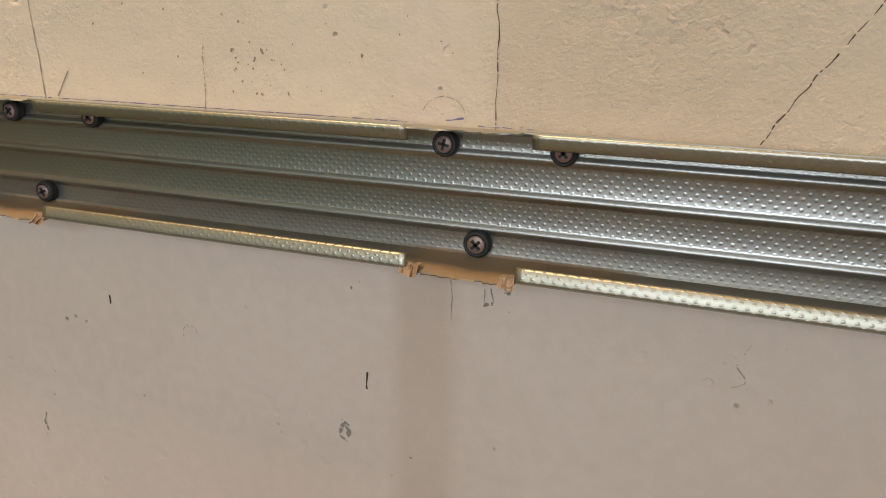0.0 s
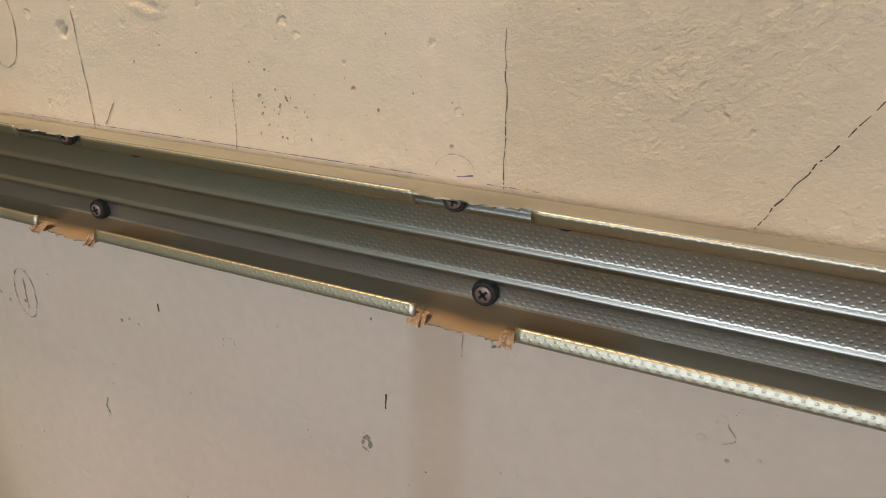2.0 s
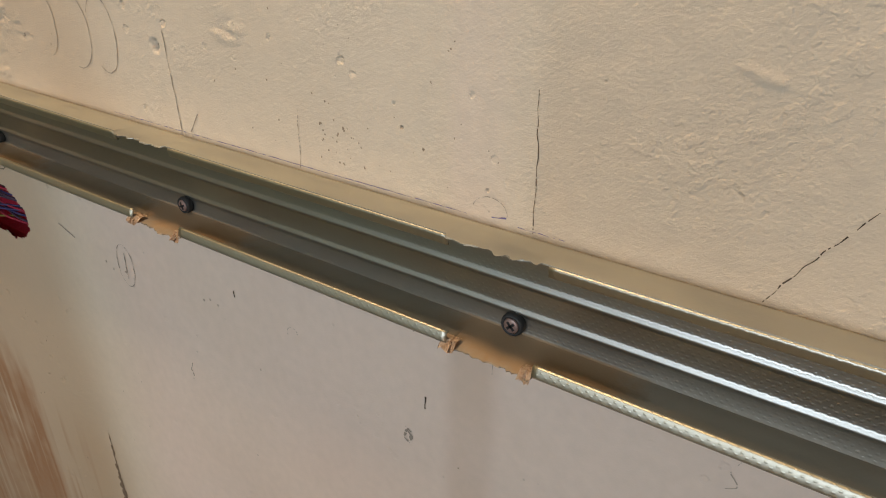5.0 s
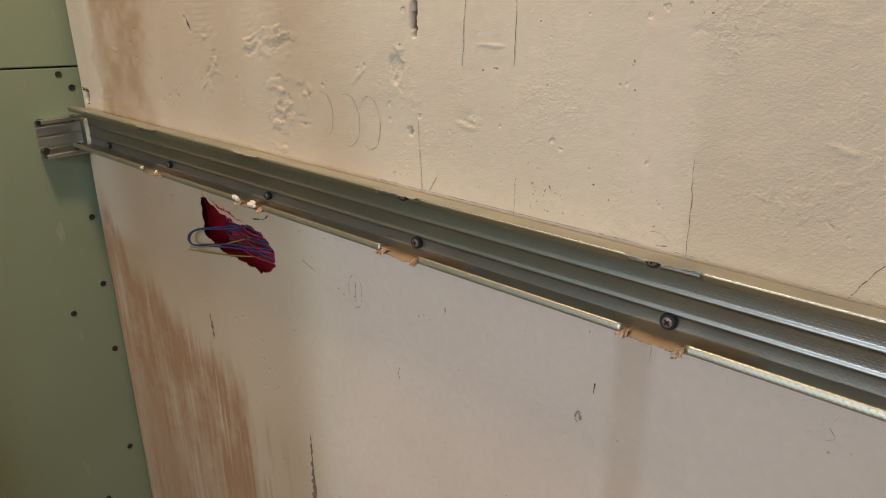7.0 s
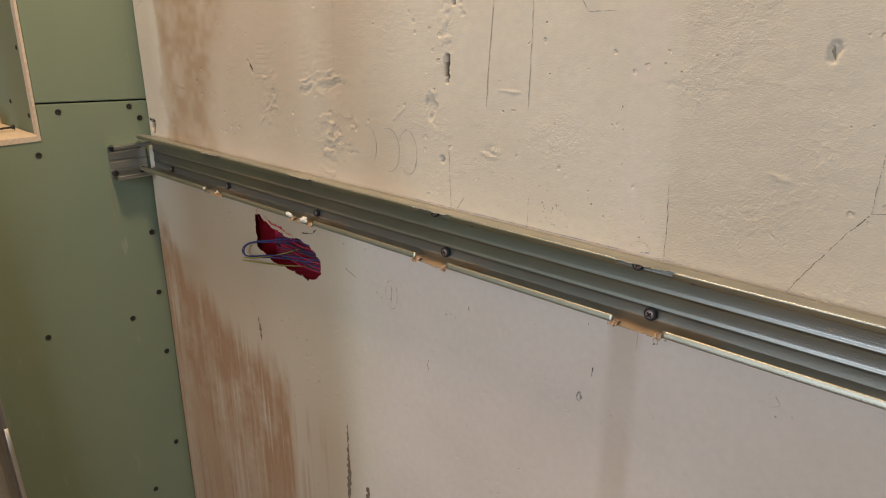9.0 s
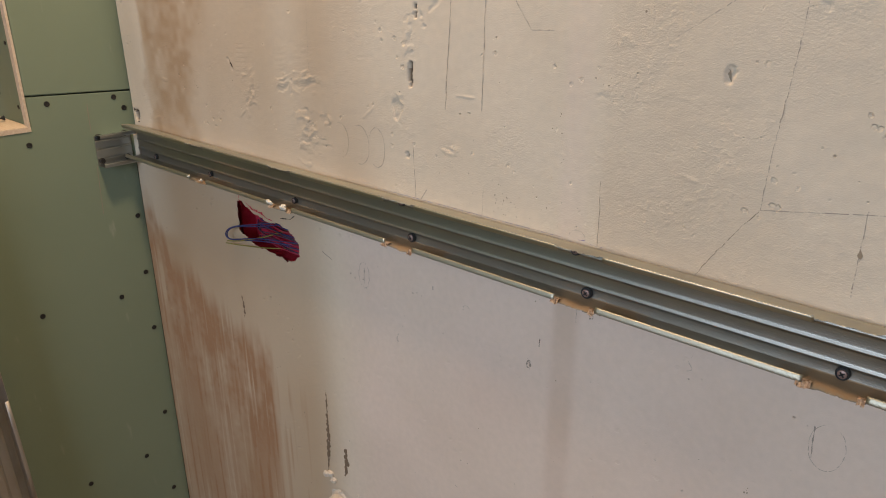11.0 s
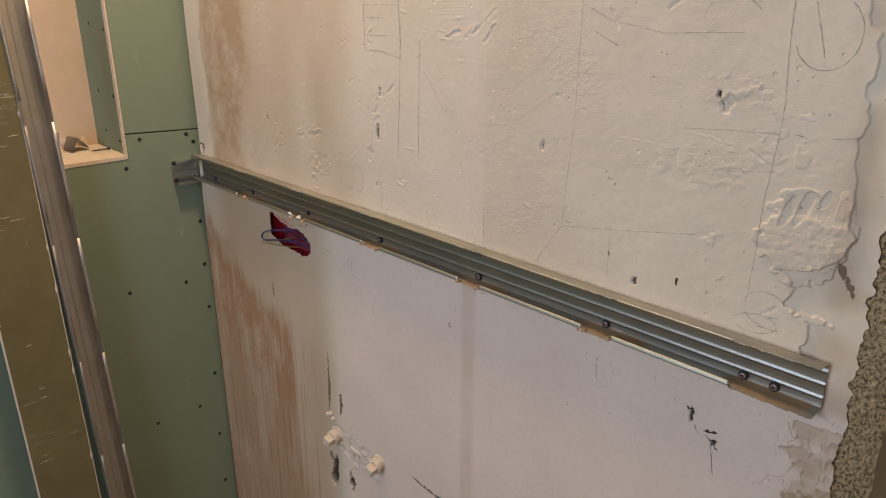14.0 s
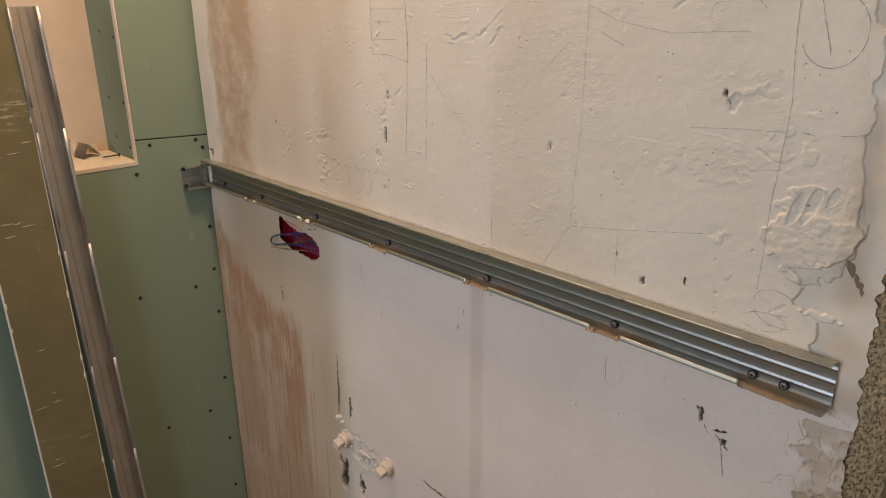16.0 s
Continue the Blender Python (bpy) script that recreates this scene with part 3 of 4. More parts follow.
core = thing("wall_north_core", "plain plaster wall behind the rough face", "wall", kind="structure")
for dims in ((-1.3, -0.65, 0.0, 2.5), (-0.43, 0.518, 0.0, 2.5), (-0.65, -0.43, 0.0, 0.87), (-0.65, -0.43, 1.0, 2.5)):
    box_part("wall_piece", (dims[0], dims[1], 0.026, 0.166, dims[2], dims[3]), PALE, core)
structure("wall_north_upper", "plain upper plaster wall", "wall", (-0.96, 0.518, 0.0, 0.024, Z1, 2.5), PALE)
structure("floor", "dusty grey screed floor", "floor", (-1.3, 2.4, -2.75, 1.2, -0.1, 0.0), SCREED)
structure("ceiling", "plain pale plaster ceiling", "ceiling", (-1.3, 2.4, -2.75, 1.2, 2.5, 2.6), ROOM)
structure("wall_east", "plain pale plaster wall", "wall", (2.4, 2.5, -2.75, 1.2, 0.0, 2.5), ROOM)
structure("wall_hall", "plain pale plaster wall", "wall", (-1.3, 2.4, 1.2, 1.3, 0.0, 2.5), ROOM)
south = thing("wall_south", "plain pale plaster wall with a wide window opening", "wall", kind="structure")
for dims in ((-1.3, -0.55, -2.75, -2.6, 0.0, 2.5), (1.0, 2.4, -2.75, -2.6, 0.0, 2.5), (-0.55, 1.0, -2.75, -2.6, 0.0, 1.13), (-0.55, 1.0, -2.75, -2.6, 2.27, 2.5)):
    box_part("wall_piece", dims, ROOM, south)

# ---- green board wall with its niche ----
green = thing("wall_west", "green moisture-resistant plasterboard wall with black screw heads", "wall", kind="structure")
NY, NZ, ND = -0.158, 1.062, -1.11          # niche: near side, sill, back
JOINT = 1.101
T = 0.0125
def board(outline, face):
    """A plasterboard cut to an outline of (y, z), its face at x, with softly pressed edges."""
    bm = bmesh.new()
    f = bm.faces.new([bm.verts.new((face, y, z)) for y, z in outline])
    r = bmesh.ops.extrude_face_region(bm, geom=[f])
    bmesh.ops.translate(bm, vec=(-T, 0, 0), verts=[v for v in r["geom"] if isinstance(v, bmesh.types.BMVert)])
    es = [e for e in bm.edges if all(abs(v.co.x - face) < 1e-6 for v in e.verts)]
    bmesh.ops.bevel(bm, geom=es, offset=0.0014, segments=2, affect="EDGES", profile=0.5)
    return bm


END = 0.0205                               # how far the boards run past the plaster's plane
part("lower_board", board([(-2.6, 0.0), (0.0042, 0.0), (0.0042, 0.985), (END, 0.985), (END, JOINT - 0.001), (NY, JOINT + 0.008), (NY, NZ), (-2.6, NZ)], GREEN_X), GREEN, green)
part("upper_board", board([(END, JOINT + 0.0012), (END, 2.5), (NY, 2.5), (NY, JOINT + 0.0102)], GREEN_X + 0.0012), GREEN, green)
box_part("far_board", (GREEN_X - T, GREEN_X, -2.6, -0.75, NZ + 0.001, 2.5), GREEN, green)
box_part("backing", (-1.3, -1.25, -2.6, 0.02, 0.0, 2.5), PALE, green)
box_part("niche_back", (ND - 0.03, ND, -0.80, NY + 0.03, NZ - 0.02, 2.5), NICHE_PLASTER, green, "pale pinkish plaster back of the niche")
box_part("niche_side", (ND, GREEN_X - T - 0.0005, NY, NY + T, NZ - 0.002, 2.5), GREEN, green)
box_part("niche_side", (ND, GREEN_X - T - 0.0005, -0.75 - T, -0.75, NZ - 0.002, 2.5), GREEN, green)
box_part("niche_sill", (ND, GREEN_X - 0.0004, -0.75, NY - 0.001, NZ - T, NZ + 0.0012), GYPSUM, green, "pale gypsum niche sill")
box_part("board_edge", (GREEN_X - T, GREEN_X + 0.001, NY - 0.0045, NY - 0.0008, NZ + 0.0012, 2.5), GYPSUM, green, "bare pink gypsum board edge")
box_part("board_edge", (GREEN_X - 0.002, GREEN_X + 0.0012, -0.75, NY - 0.0008, NZ - 0.007, NZ + 0.0008), GYPSUM, green, "bare pink gypsum board edge")


def board_screw(y, z, parent, m=None, r=0.0046):
    bm = lathe(bmesh.new(), [(r, 0.0), (r, 0.0007), (r * 0.75, 0.001), (r * 0.35, 0.0004)], m or Matrix.Translation((GREEN_X + 0.0002, y, z)) @ Matrix.Rotation(radians(90), 4, "Y"), 10)
    return part("screw_head", bm, BLACK, parent)


for y, z in [(-0.121, 1.344), (0.0, 1.331), (-0.126, 1.144), (-0.006, 1.147), (-0.128, 1.095), (-0.004, 1.073), (-0.019, 1.093), (-0.166, 1.034), (-0.010, 0.877), (-0.201, 0.743),
             (-0.064, 0.732), (-0.013, 0.65), (-0.012, 0.766), (-0.019, 0.461), (-0.07, 0.382), (-0.182, 0.381), (-0.026, 0.278), (-0.026, 0.128), (-0.19, 0.10), (-0.45, 0.42)]:
    board_screw(y, z, green)
for x, z in [(-0.965, 1.33), (-1.045, 1.34), (-0.965, 1.19), (-1.05, 1.195), (-0.965, 1.09), (-1.04, 1.105)]:
    board_screw(0, 0, green, Matrix.Translation((x, NY - 0.0003, z)) @ Matrix.Rotation(radians(90), 4, "X"), 0.0035)


# ---- broken wall end at the doorway ----
def broken_edge():
    bm = bmesh.new()
    nz, ns = 700, 22
    us, zs = np.meshgrid(np.arange(ns + 1) / ns, 1.75 * np.arange(nz + 1) / nz)
    j = 0.0020 * smooth_noise(us * 0.06 + 3, zs + 3, 0.007, 41) + 0.003 * smooth_noise(us * 0.06 + 3, zs + 1, 0.022, 42) + 0.002 * smooth_noise(us * 0.06 + 3, zs + 1, 0.0035, 45)
    rows = []
    for k in range(nz + 1):
        row = []
        for s in range(ns + 1):
            u, d = us[k, s], j[k, s]
            row.append(bm.verts.new((0.511 + 0.042 * u + 0.5 * d, 0.008 + 0.020 * u * u + d * min(1.0, 4 * u), zs[k, s])))
        rows.append(row)
    for a, b in zip(rows, rows[1:]):
        for s in range(ns):
            bm.faces.new((a[s], a[s + 1], b[s + 1], b[s]))
    return bm


tagged(part("doorway_edge", broken_edge(), BROWN), "crumbling brown mortar at the broken wall end", "wall edge", kind="structure")
structure("doorway_reveal", "grey plaster doorway reveal", "wall", (0.46, 0.545, 0.024, 0.30, 0.0, 2.5), PALE)


# ---- steel profile ----
def sheet(bm, line, stations, thick, shift=None):
    """A bent steel sheet: the (y, z) line, given thickness, drawn along x. shift(x, k, y, z) may move a point."""
    pts = [Vector((p[0], p[1])) for p in line]
    nrm = []
    for k in range(len(pts)):
        d = (pts[min(k + 1, len(pts) - 1)] - pts[max(k - 1, 0)]).normalized()
        nrm.append(Vector((-d.y, d.x)))
    loop = [(p, k) for k, p in enumerate(pts)] + [(p + n * thick, k) for k, (p, n) in reversed(list(enumerate(zip(pts, nrm))))]
    rings = []
    for x in stations:
        ring = []
        for p, k in loop:
            y, z = shift(x, k, p.x, p.y) if shift else (p.x, p.y)
            ring.append(bm.verts.new((x, y, z)))
        rings.append(ring)
    n = len(loop)
    for a, b in zip(rings, rings[1:]):
        for k in range(n):
            bm.faces.new((a[k], a[(k + 1) % n], b[(k + 1) % n], b[k]))
    bm.faces.new(rings[0]), bm.faces.new(rings[-1])
    return bm


def ridge(z, h=0.0012, w=0.0029):
    """A rounded rib pressed into the web."""
    return [(-0.0012 - h * 0.5 * (1 + math.cos(math.pi * k / 5)), z - w * k / 5) for k in range(-5, 6)]


def body_line(low, top, out):
    mid = (low + top) / 2
    line = [(-out, top - 0.0002), (-out * 0.5, top - 0.0018), (-0.004, top - 0.0042), (-0.0018, top - 0.0050), (-0.0012, top - 0.0066)]
    for z in (mid + 0.0148, mid - 0.0006, mid - 0.0162):
        line += ridge(z)
    return line + [(-0.0012, low + 0.003), (-0.0018, low + 0.0008), (-0.004, low), (-out * 0.5, low - 0.0001), (-out, low + 0.0002)]


def in_notch(x, half=0.0225):
    return any(abs(x - c) < half for c in NOTCHES) or x > 0.452


def ragged(x, k, y, z):
    """Cut flange edges in the notches are torn and bent a little outwards."""
    if y < -P_OUT + 0.002 and in_notch(x):
        j = 0.0016 * float(smooth_noise(np.array(x * 1.0 + 3), np.array(z), 0.004, 51)) + 0.001 * float(smooth_noise(np.array(x + 3), np.array(z), 0.0015, 52))
        return y + j - (0.0026 if z > 1.02 else 0.0012), z - (0.0006 if z > 1.02 else 0.0016)
    return y, z


def lip_line(low, top, out, upper):
    """Rolled front lip, 6 mm high, bent over a little further than upright."""
    e, s = (top, -1) if upper else (low, 1)
    pts = [(-out + 0.0006, e), (-out - 0.0004, e + s * 0.0002), (-out - 0.0008, e + s * 0.0008), (-out - 0.0007, e + s * 0.0016), (-out + 0.0001, e + s * 0.0050), (-out + 0.0009, e + s * 0.0058), (-out + 0.0020, e + s * 0.0056)]
    return pts if upper else pts[::-1]


def screw(parent, x, y, z, r=0.0061):
    """Countersunk cross-head screw with a dark rubber washer, its head towards -y."""
    m = Matrix.Translation((x, y, z)) @ Matrix.Rotation(radians(90), 4, "X")
    head = part("screw", lathe(bmesh.new(), [(r * 0.3, -0.004), (r * 0.66, 0.0036), (r * 0.66, 0.0044), (r * 0.58, 0.0048), (r * 0.1, 0.0050)], m, 20), COPPER, parent, "worn cross-head screw", True)
    part("washer", lathe(bmesh.new(), [(r * 0.98, 0.0), (r, 0.0028), (r * 0.92, 0.0042), (r * 0.76, 0.0045), (r * 0.68, 0.0040), (r * 0.66, 0.0)], m, 24), RUBBER, head, "dark rubber washer", True)
    bm = bmesh.new()
    turn = Matrix.Rotation(random.uniform(0, 1.5), 4, "Z")
    for a in (0, 90):
        bmesh.ops.create_cube(bm, size=1, matrix=m @ turn @ Matrix.Rotation(radians(a), 4, "Z") @ Matrix.Translation((0, 0, 0.0049)) @ Matrix.Diagonal((r * 0.86, r * 0.22, 0.0006, 1)))
    part("cross_slot", bm, BLACK, head)
    return head


P_A, P_B = -0.902, 0.497
profile = thing("steel_profile", "galvanised knurled steel channel screwed along the plaster wall", "metal profile")
coarse = list(np.arange(P_A, P_B, 0.02)) + [P_B]
finer = [x for c in NOTCHES for x in np.arange(c - 0.026, c + 0.026, 0.0014)] + list(np.arange(0.448, P_B, 0.0016))
stations = sorted({round(float(x), 4) for x in coarse + finer if P_A <= x <= P_B})
body = part("channel_body", sheet(bmesh.new(), body_line(P_LOW, P_TOP, P_OUT), stations, 0.0006, ragged), ZINC, profile, smooth=True)
body.data.set_sharp_from_angle(angle=radians(32))
# dust from drilling and cutting lies round the notches
dust = body.data.color_attributes.new("dust", "FLOAT_COLOR", "POINT")
for v, d in zip(body.data.vertices, dust.data):
    k = max(math.exp(-((v.co.x - c - 0.014) / 0.050) ** 2) for c in NOTCHES)
    k *= 0.40 if v.co.y < -0.7 * P_OUT else 1.0
    d.color = (k, k, k, 1.0)
cuts = sorted(NOTCHES)
ends = [P_A] + [v for c in cuts for v in (c - 0.0225, c + 0.0225)] + [P_B]
for upper in (True, False):
    for a, b in zip(ends[0::2], ends[1::2]):
        if b - a < 0.03 or a > 0.44:
            continue
        k = 0.004 if upper else 0.0
        st = [a + k, a + k + 0.003] + list(np.arange(a + k + 0.01, b - 0.01, 0.02)) + [b - 0.003, b]
        part("rolled_lip", sheet(bmesh.new(), lip_line(P_LOW, P_TOP, P_OUT, upper), st, 0.0007), ZINC_LIP, profile, smooth=True)
for x in (-0.839, -0.67, -0.46, -0.237, 0.0, 0.229, 0.413, 0.448):
    screw(profile, x, -0.0016, 1.0002, 0.0060 if -0.1 < x < 0.1 else 0.0056 if x > -0.3 else 0.0044)
for x in (-0.252, -0.2, -0.015, 0.034):
    screw(profile, x, -0.0016, 1.0411, 0.0055)

# short piece of the same channel on the green boards
short = thing("short_profile", "short galvanised steel channel screwed to the green boards", "metal profile")
turn = Matrix.Translation((GREEN_X, 0, 0)) @ Matrix.Rotation(radians(90), 4, "Z")
for name, bm in (("channel_body", sheet(bmesh.new(), body_line(0.9815, 1.0365, P_OUT), [-0.064, -0.03, -0.0015], 0.0006)),
                 ("rolled_lip", sheet(bmesh.new(), lip_line(0.9815, 1.0365, P_OUT, True), [-0.064, -0.03, -0.0015], 0.0007)),
                 ("rolled_lip", sheet(bmesh.new(), lip_line(0.9815, 1.0365, P_OUT, False), [-0.064, -0.03, -0.0015], 0.0007))):
    bm.transform(turn)
    part(name, bm, ZINC_SHORT, short)
for y, z in ((-0.057, 1.030), (-0.057, 0.9885), (-0.012, 1.030), (-0.012, 0.9885)):
    bm = lathe(bmesh.new(), [(0.0052, 0.0), (0.0052, 0.0022), (0.0042, 0.0032), (0.0012, 0.0028)], Matrix.Translation((GREEN_X + 0.0016, y, z)) @ Matrix.Rotation(radians(90), 4, "Y"), 14)
    part("screw", bm, BLACK, short, "black screw")

# ---- loose pieces leaning on the green wall ----
def loose_profile():
    ob = thing("loose_profile", "loose notched galvanised steel channel leaning upright on the green wall", "metal profile")
    L = 1.395
    cuts = [0.19, 0.43, 0.67, 0.94, 1.185]
    half = 0.024
    m = Matrix(((0, -1, 0, 0), (0, 0, -1, 0), (1, 0, 0, 0), (0, 0, 0, 1)))
    def add(name, line, st, th, sm=False):
        bm = sheet(bmesh.new(), line, st, th)
        bm.transform(m)
        part(name, bm, ZINC_LOOSE, ob, smooth=sm)
    add("channel_body", body_line(-0.029, 0.029, P_OUT), list(np.linspace(0, L, 30)), 0.0006)
    e = [0.0] + [v for c in cuts for v in (c - half, c + half)] + [L]
    for upper in (True, False):
        for a, b in zip(e[0::2], e[1::2]):
            add("rolled_lip", lip_line(-0.029, 0.029, P_OUT, upper), list(np.linspace(a, b, 5)), 0.0007, True)
    ob.matrix_world = pose(-0.8705, -0.312, 0.0012, 1.26, -1.72, 10)
    return ob


loose_profile()


def offcut():
    ob = thing("board_offcut", "scuffed brown plasterboard strip leaning on the green wall", "plasterboard")
    part("board", box(bmesh.new(), -0.0125, 0.0, -0.058, 0.058, 0.0, 1.9, 0.001), OLIVE, ob)
    for s in (-1, 1):
        y = s * 0.0586
        part("cut_edge", box(bmesh.new(), -0.0120, -0.0005, y - 0.0012, y + 0.0012, 0.001, 1.899), GYPSUM, ob, "bare crumbling gypsum edge")
    r = random.Random(8)
    for k in range(16):
        y, z, ln = r.uniform(-0.04, 0.045), r.choice([1.14, 1.10, 0.72, 0.98, 0.45, 0.6]) + r.uniform(-0.02, 0.02), r.uniform(0.006, 0.03)
        bm = bmesh.new()
        n = 6
        rows = []
        for i in range(n + 1):
            u = i / n
            w = 0.0012 * r.uniform(0.2, 1) * (1 - abs(2 * u - 1) * 0.8)
            yy, zz = max(-0.05, min(0.05, y + ln * (u - 0.5))), z + 0.001 * u + 0.0006 * r.uniform(-1, 1)
            rows.append((bm.verts.new((0.0003, yy, zz - w)), bm.verts.new((0.0003, yy, zz + w))))
        for a, b in zip(rows, rows[1:]):
            bm.faces.new((a[0], b[0], b[1], a[1]))
        part("scuff", bm, GYPSUM, ob, "pale scuff")
    for k in range(9):
        bm = bmesh.new()
        lump_at = Vector((0.0, 0.058 if k % 3 else -0.058, r.uniform(0.3, 1.2)))
        bmesh.ops.create_icosphere(bm, subdivisions=1, radius=1, matrix=Matrix.Translation(lump_at) @ Matrix.Diagonal((0.0015, 0.003, r.uniform(0.004, 0.012), 1)))
        part("edge_crumb", bm, GYPSUM, ob, "pale crumb on the cut edge")
    ob.matrix_world = pose(-0.842, -0.421, 0.0005, 0.3, -1.72, 0)
    return ob


offcut()


# ---- red opening with its wires ----
box_bm = bmesh.new()
for dims in ((-0.64, -0.44, 0.036, 0.04, 0.88, 0.99), (-0.64, -0.64 + 0.02, 0.012, 0.036, 0.88, 0.99), (-0.46, -0.44, 0.012, 0.036, 0.88, 0.99), (-0.62, -0.46, 0.012, 0.036, 0.88, 0.896), (-0.62, -0.46, 0.012, 0.036, 0.974, 0.99)):
    box(box_bm, *dims)
tagged(part("red_wall_box", box_bm, RED), "dark red lining inside the broken wall opening", "junction box")


def tube(points, radius, material, name, parent):
    cu = bpy.data.curves.new(name, "CURVE")
    cu.dimensions, cu.bevel_depth, cu.bevel_resolution, cu.resolution_u = "3D", radius, 2, 8
    sp = cu.splines.new("NURBS")
    sp.points.add(len(points) - 1)
    sp.order_u, sp.use_endpoint_u = 4, True
    for p, c in zip(sp.points, points):
        p.co = (*c, 1)
    ob = new(name, cu)
    me = bpy.data.meshes.new_from_object(ob)
    bpy.data.objects.remove(ob)
    return link_mesh(name, me, material, parent)


wires = thing("wire_bundle", "red, blue and yellow-green wires looping out of the wall opening", "wires")
rng = random.Random(4)
for k, material in enumerate([WIRE_BLUE, WIRE_BLUE, WIRE_YELLOW, WIRE_YELLOW]):
    o = 0.004 * k
    bend = -0.634 + 0.004 * (k % 2)
    if material is WIRE_BLUE:
        pts = [(-0.475, 0.03, 0.918 + o), (-0.50, 0.006, 0.922 + o), (-0.55, -0.005, 0.921 + o), (-0.61, -0.010, 0.906 + o / 2), (bend, -0.012, 0.905), (bend, -0.012, 0.918), (-0.605, -0.011, 0.934), (-0.55, -0.004, 0.944 - o), (-0.515, 0.020, 0.952 - o)]
    else:
        pts = [(-0.47, 0.03, 0.910 + o), (-0.52, 0.004, 0.907 + o / 2), (-0.575, -0.006, 0.904), (-0.61, -0.010, 0.900), (-0.634, -0.012, 0.895 + o / 3)] if k == 2 else [(-0.50, 0.03, 0.945), (-0.53, 0.002, 0.930), (-0.57, -0.006, 0.917), (-0.60, -0.010, 0.908), (-0.63, -0.012, 0.902)]
    tube(pts, 0.00095, material, "wire", wires)
for k in range(15):
    z0 = 0.907 + 0.0030 * k * (0.85 if k % 2 else 1)
    zz = min(z0, 0.948)
    x0, x1 = -0.468 - 0.001 * k, -0.59 + 0.004 * rng.uniform(-1, 1)
    pts = [(x0 + 0.01, 0.024, zz + 0.004 * rng.uniform(-1, 1))]
    for j in range(1, 5):
        u = j / 5
        pts.append((x0 + (x1 - x0) * u, 0.011 + 0.006 * rng.uniform(-1, 1) - 0.004 * u, zz + (0.012 - 0.02 * rng.random()) * u * 0.6 + 0.006 * math.sin(3 * u)))
    pts.append((x1, 0.023, zz + 0.01 * rng.uniform(-1, 1)))
    tube(pts, 0.0010, [WIRE_RED, WIRE_DARK, WIRE_RED, WIRE_BLUE, WIRE_DARK][k % 5], "wire", wires)


# ---- marks on the plaster ----
def ribbon(points, width, material, name="pencil_mark", gaps=0.0, wobble=0.0003, seed=0):
    """A thin irregular mark that follows the plaster from point to point (x, z); gaps: share of it left out."""
    r = random.Random(seed + len(points) * 7 + int(abs(points[0][0]) * 1e4))
    pts = []
    for (ax, az), (bx, bz) in zip(points, points[1:]):
        k = max(2, int(math.hypot(bx - ax, bz - az) / 0.0009))
        pts += [(ax + (bx - ax) * i / k, az + (bz - az) * i / k) for i in range(k)]
    pts.append(points[-1])
    run = np.arange(len(pts)) * 0.0009 + r.uniform(0, 9)
    side, thick = smooth_noise(run, run * 0, 0.005, 81), smooth_noise(run + 3, run * 0, 0.0035, 82)
    pts = [(x + 1.6 * wobble * float(d), z + 0.5 * wobble * float(e)) for (x, z), d, e in zip(pts, side, thick)]
    hs = wall_height(np.array([p[0] for p in pts]), np.array([p[1] for p in pts]))
    bm = bmesh.new()
    prev = None
    for i, (x, z) in enumerate(pts):
        a, b = pts[max(i - 1, 0)], pts[min(i + 1, len(pts) - 1)]
        d = Vector((b[0] - a[0], b[1] - a[1])).normalized()
        w = width * 0.38 * max(0.25, 0.85 + 0.6 * float(thick[i]))
        if width > 0.0025:
            w *= 0.15 + 1.05 * max(0.0, math.sin(math.pi * i / (len(pts) - 1))) ** 0.7
        y = -(float(hs[i]) + 0.00032)
        row = [bm.verts.new((x - d.y * w, y, z + d.x * w)), bm.verts.new((x + d.y * w, y, z - d.x * w))]
        if prev and r.random() >= gaps:
            bm.faces.new((prev[0], prev[1], row[1], row[0]))
        prev = row
    for v in [v for v in bm.verts if not v.link_faces]:
        bm.verts.remove(v)
    return part(name, bm, material, wall_north)


def arc(cx, cz, rx, rz, a0, a1, n=14, tilt=0.0):
    out = []
    for i in range(n + 1):
        a = radians(a0 + (a1 - a0) * i / n)
        x, z = rx * math.cos(a), rz * math.sin(a)
        out.append((cx + x * math.cos(tilt) - z * math.sin(tilt), cz + x * math.sin(tilt) + z * math.cos(tilt)))
    return out


# thin dark cracks and drawn guide lines above the profile
ribbon([(-0.176, 1.36), (-0.180, 1.26), (-0.188, 1.155)], 0.0011, PENCIL, gaps=0.12)
ribbon([(-0.132, 1.34), (-0.136, 1.25), (-0.138, 1.16)], 0.0009, PENCIL, gaps=0.12)
ribbon([(0.003, 1.112), (0.0045, 1.08), (0.005, 1.0475)], 0.00042, CRACK, "crack", 0.12)
ribbon([(-0.236, 1.108), (-0.2345, 1.08), (-0.233, 1.047)], 0.0008, PENCIL)
ribbon([(-0.216, 1.062), (-0.2245, 1.0495)], 0.0009, PENCIL)
ribbon([(-0.134, 1.080), (-0.135, 1.047)], 0.0006, PENCIL, gaps=0.25)
ribbon([(0.102, 1.0470), (0.113, 1.066), (0.122, 1.079), (0.134, 1.098), (0.147, 1.115)], 0.0006, CRACK, "crack", 0.3, 0.0004)
ribbon([(0.147, 1.115), (0.238, 1.130), (0.334, 1.148)], 0.0008, PENCIL, gaps=0.1)
ribbon([(0.147, 1.114), (0.150, 1.17), (0.157, 1.25), (0.160, 1.40)], 0.0009, FAINT, gaps=0.25)
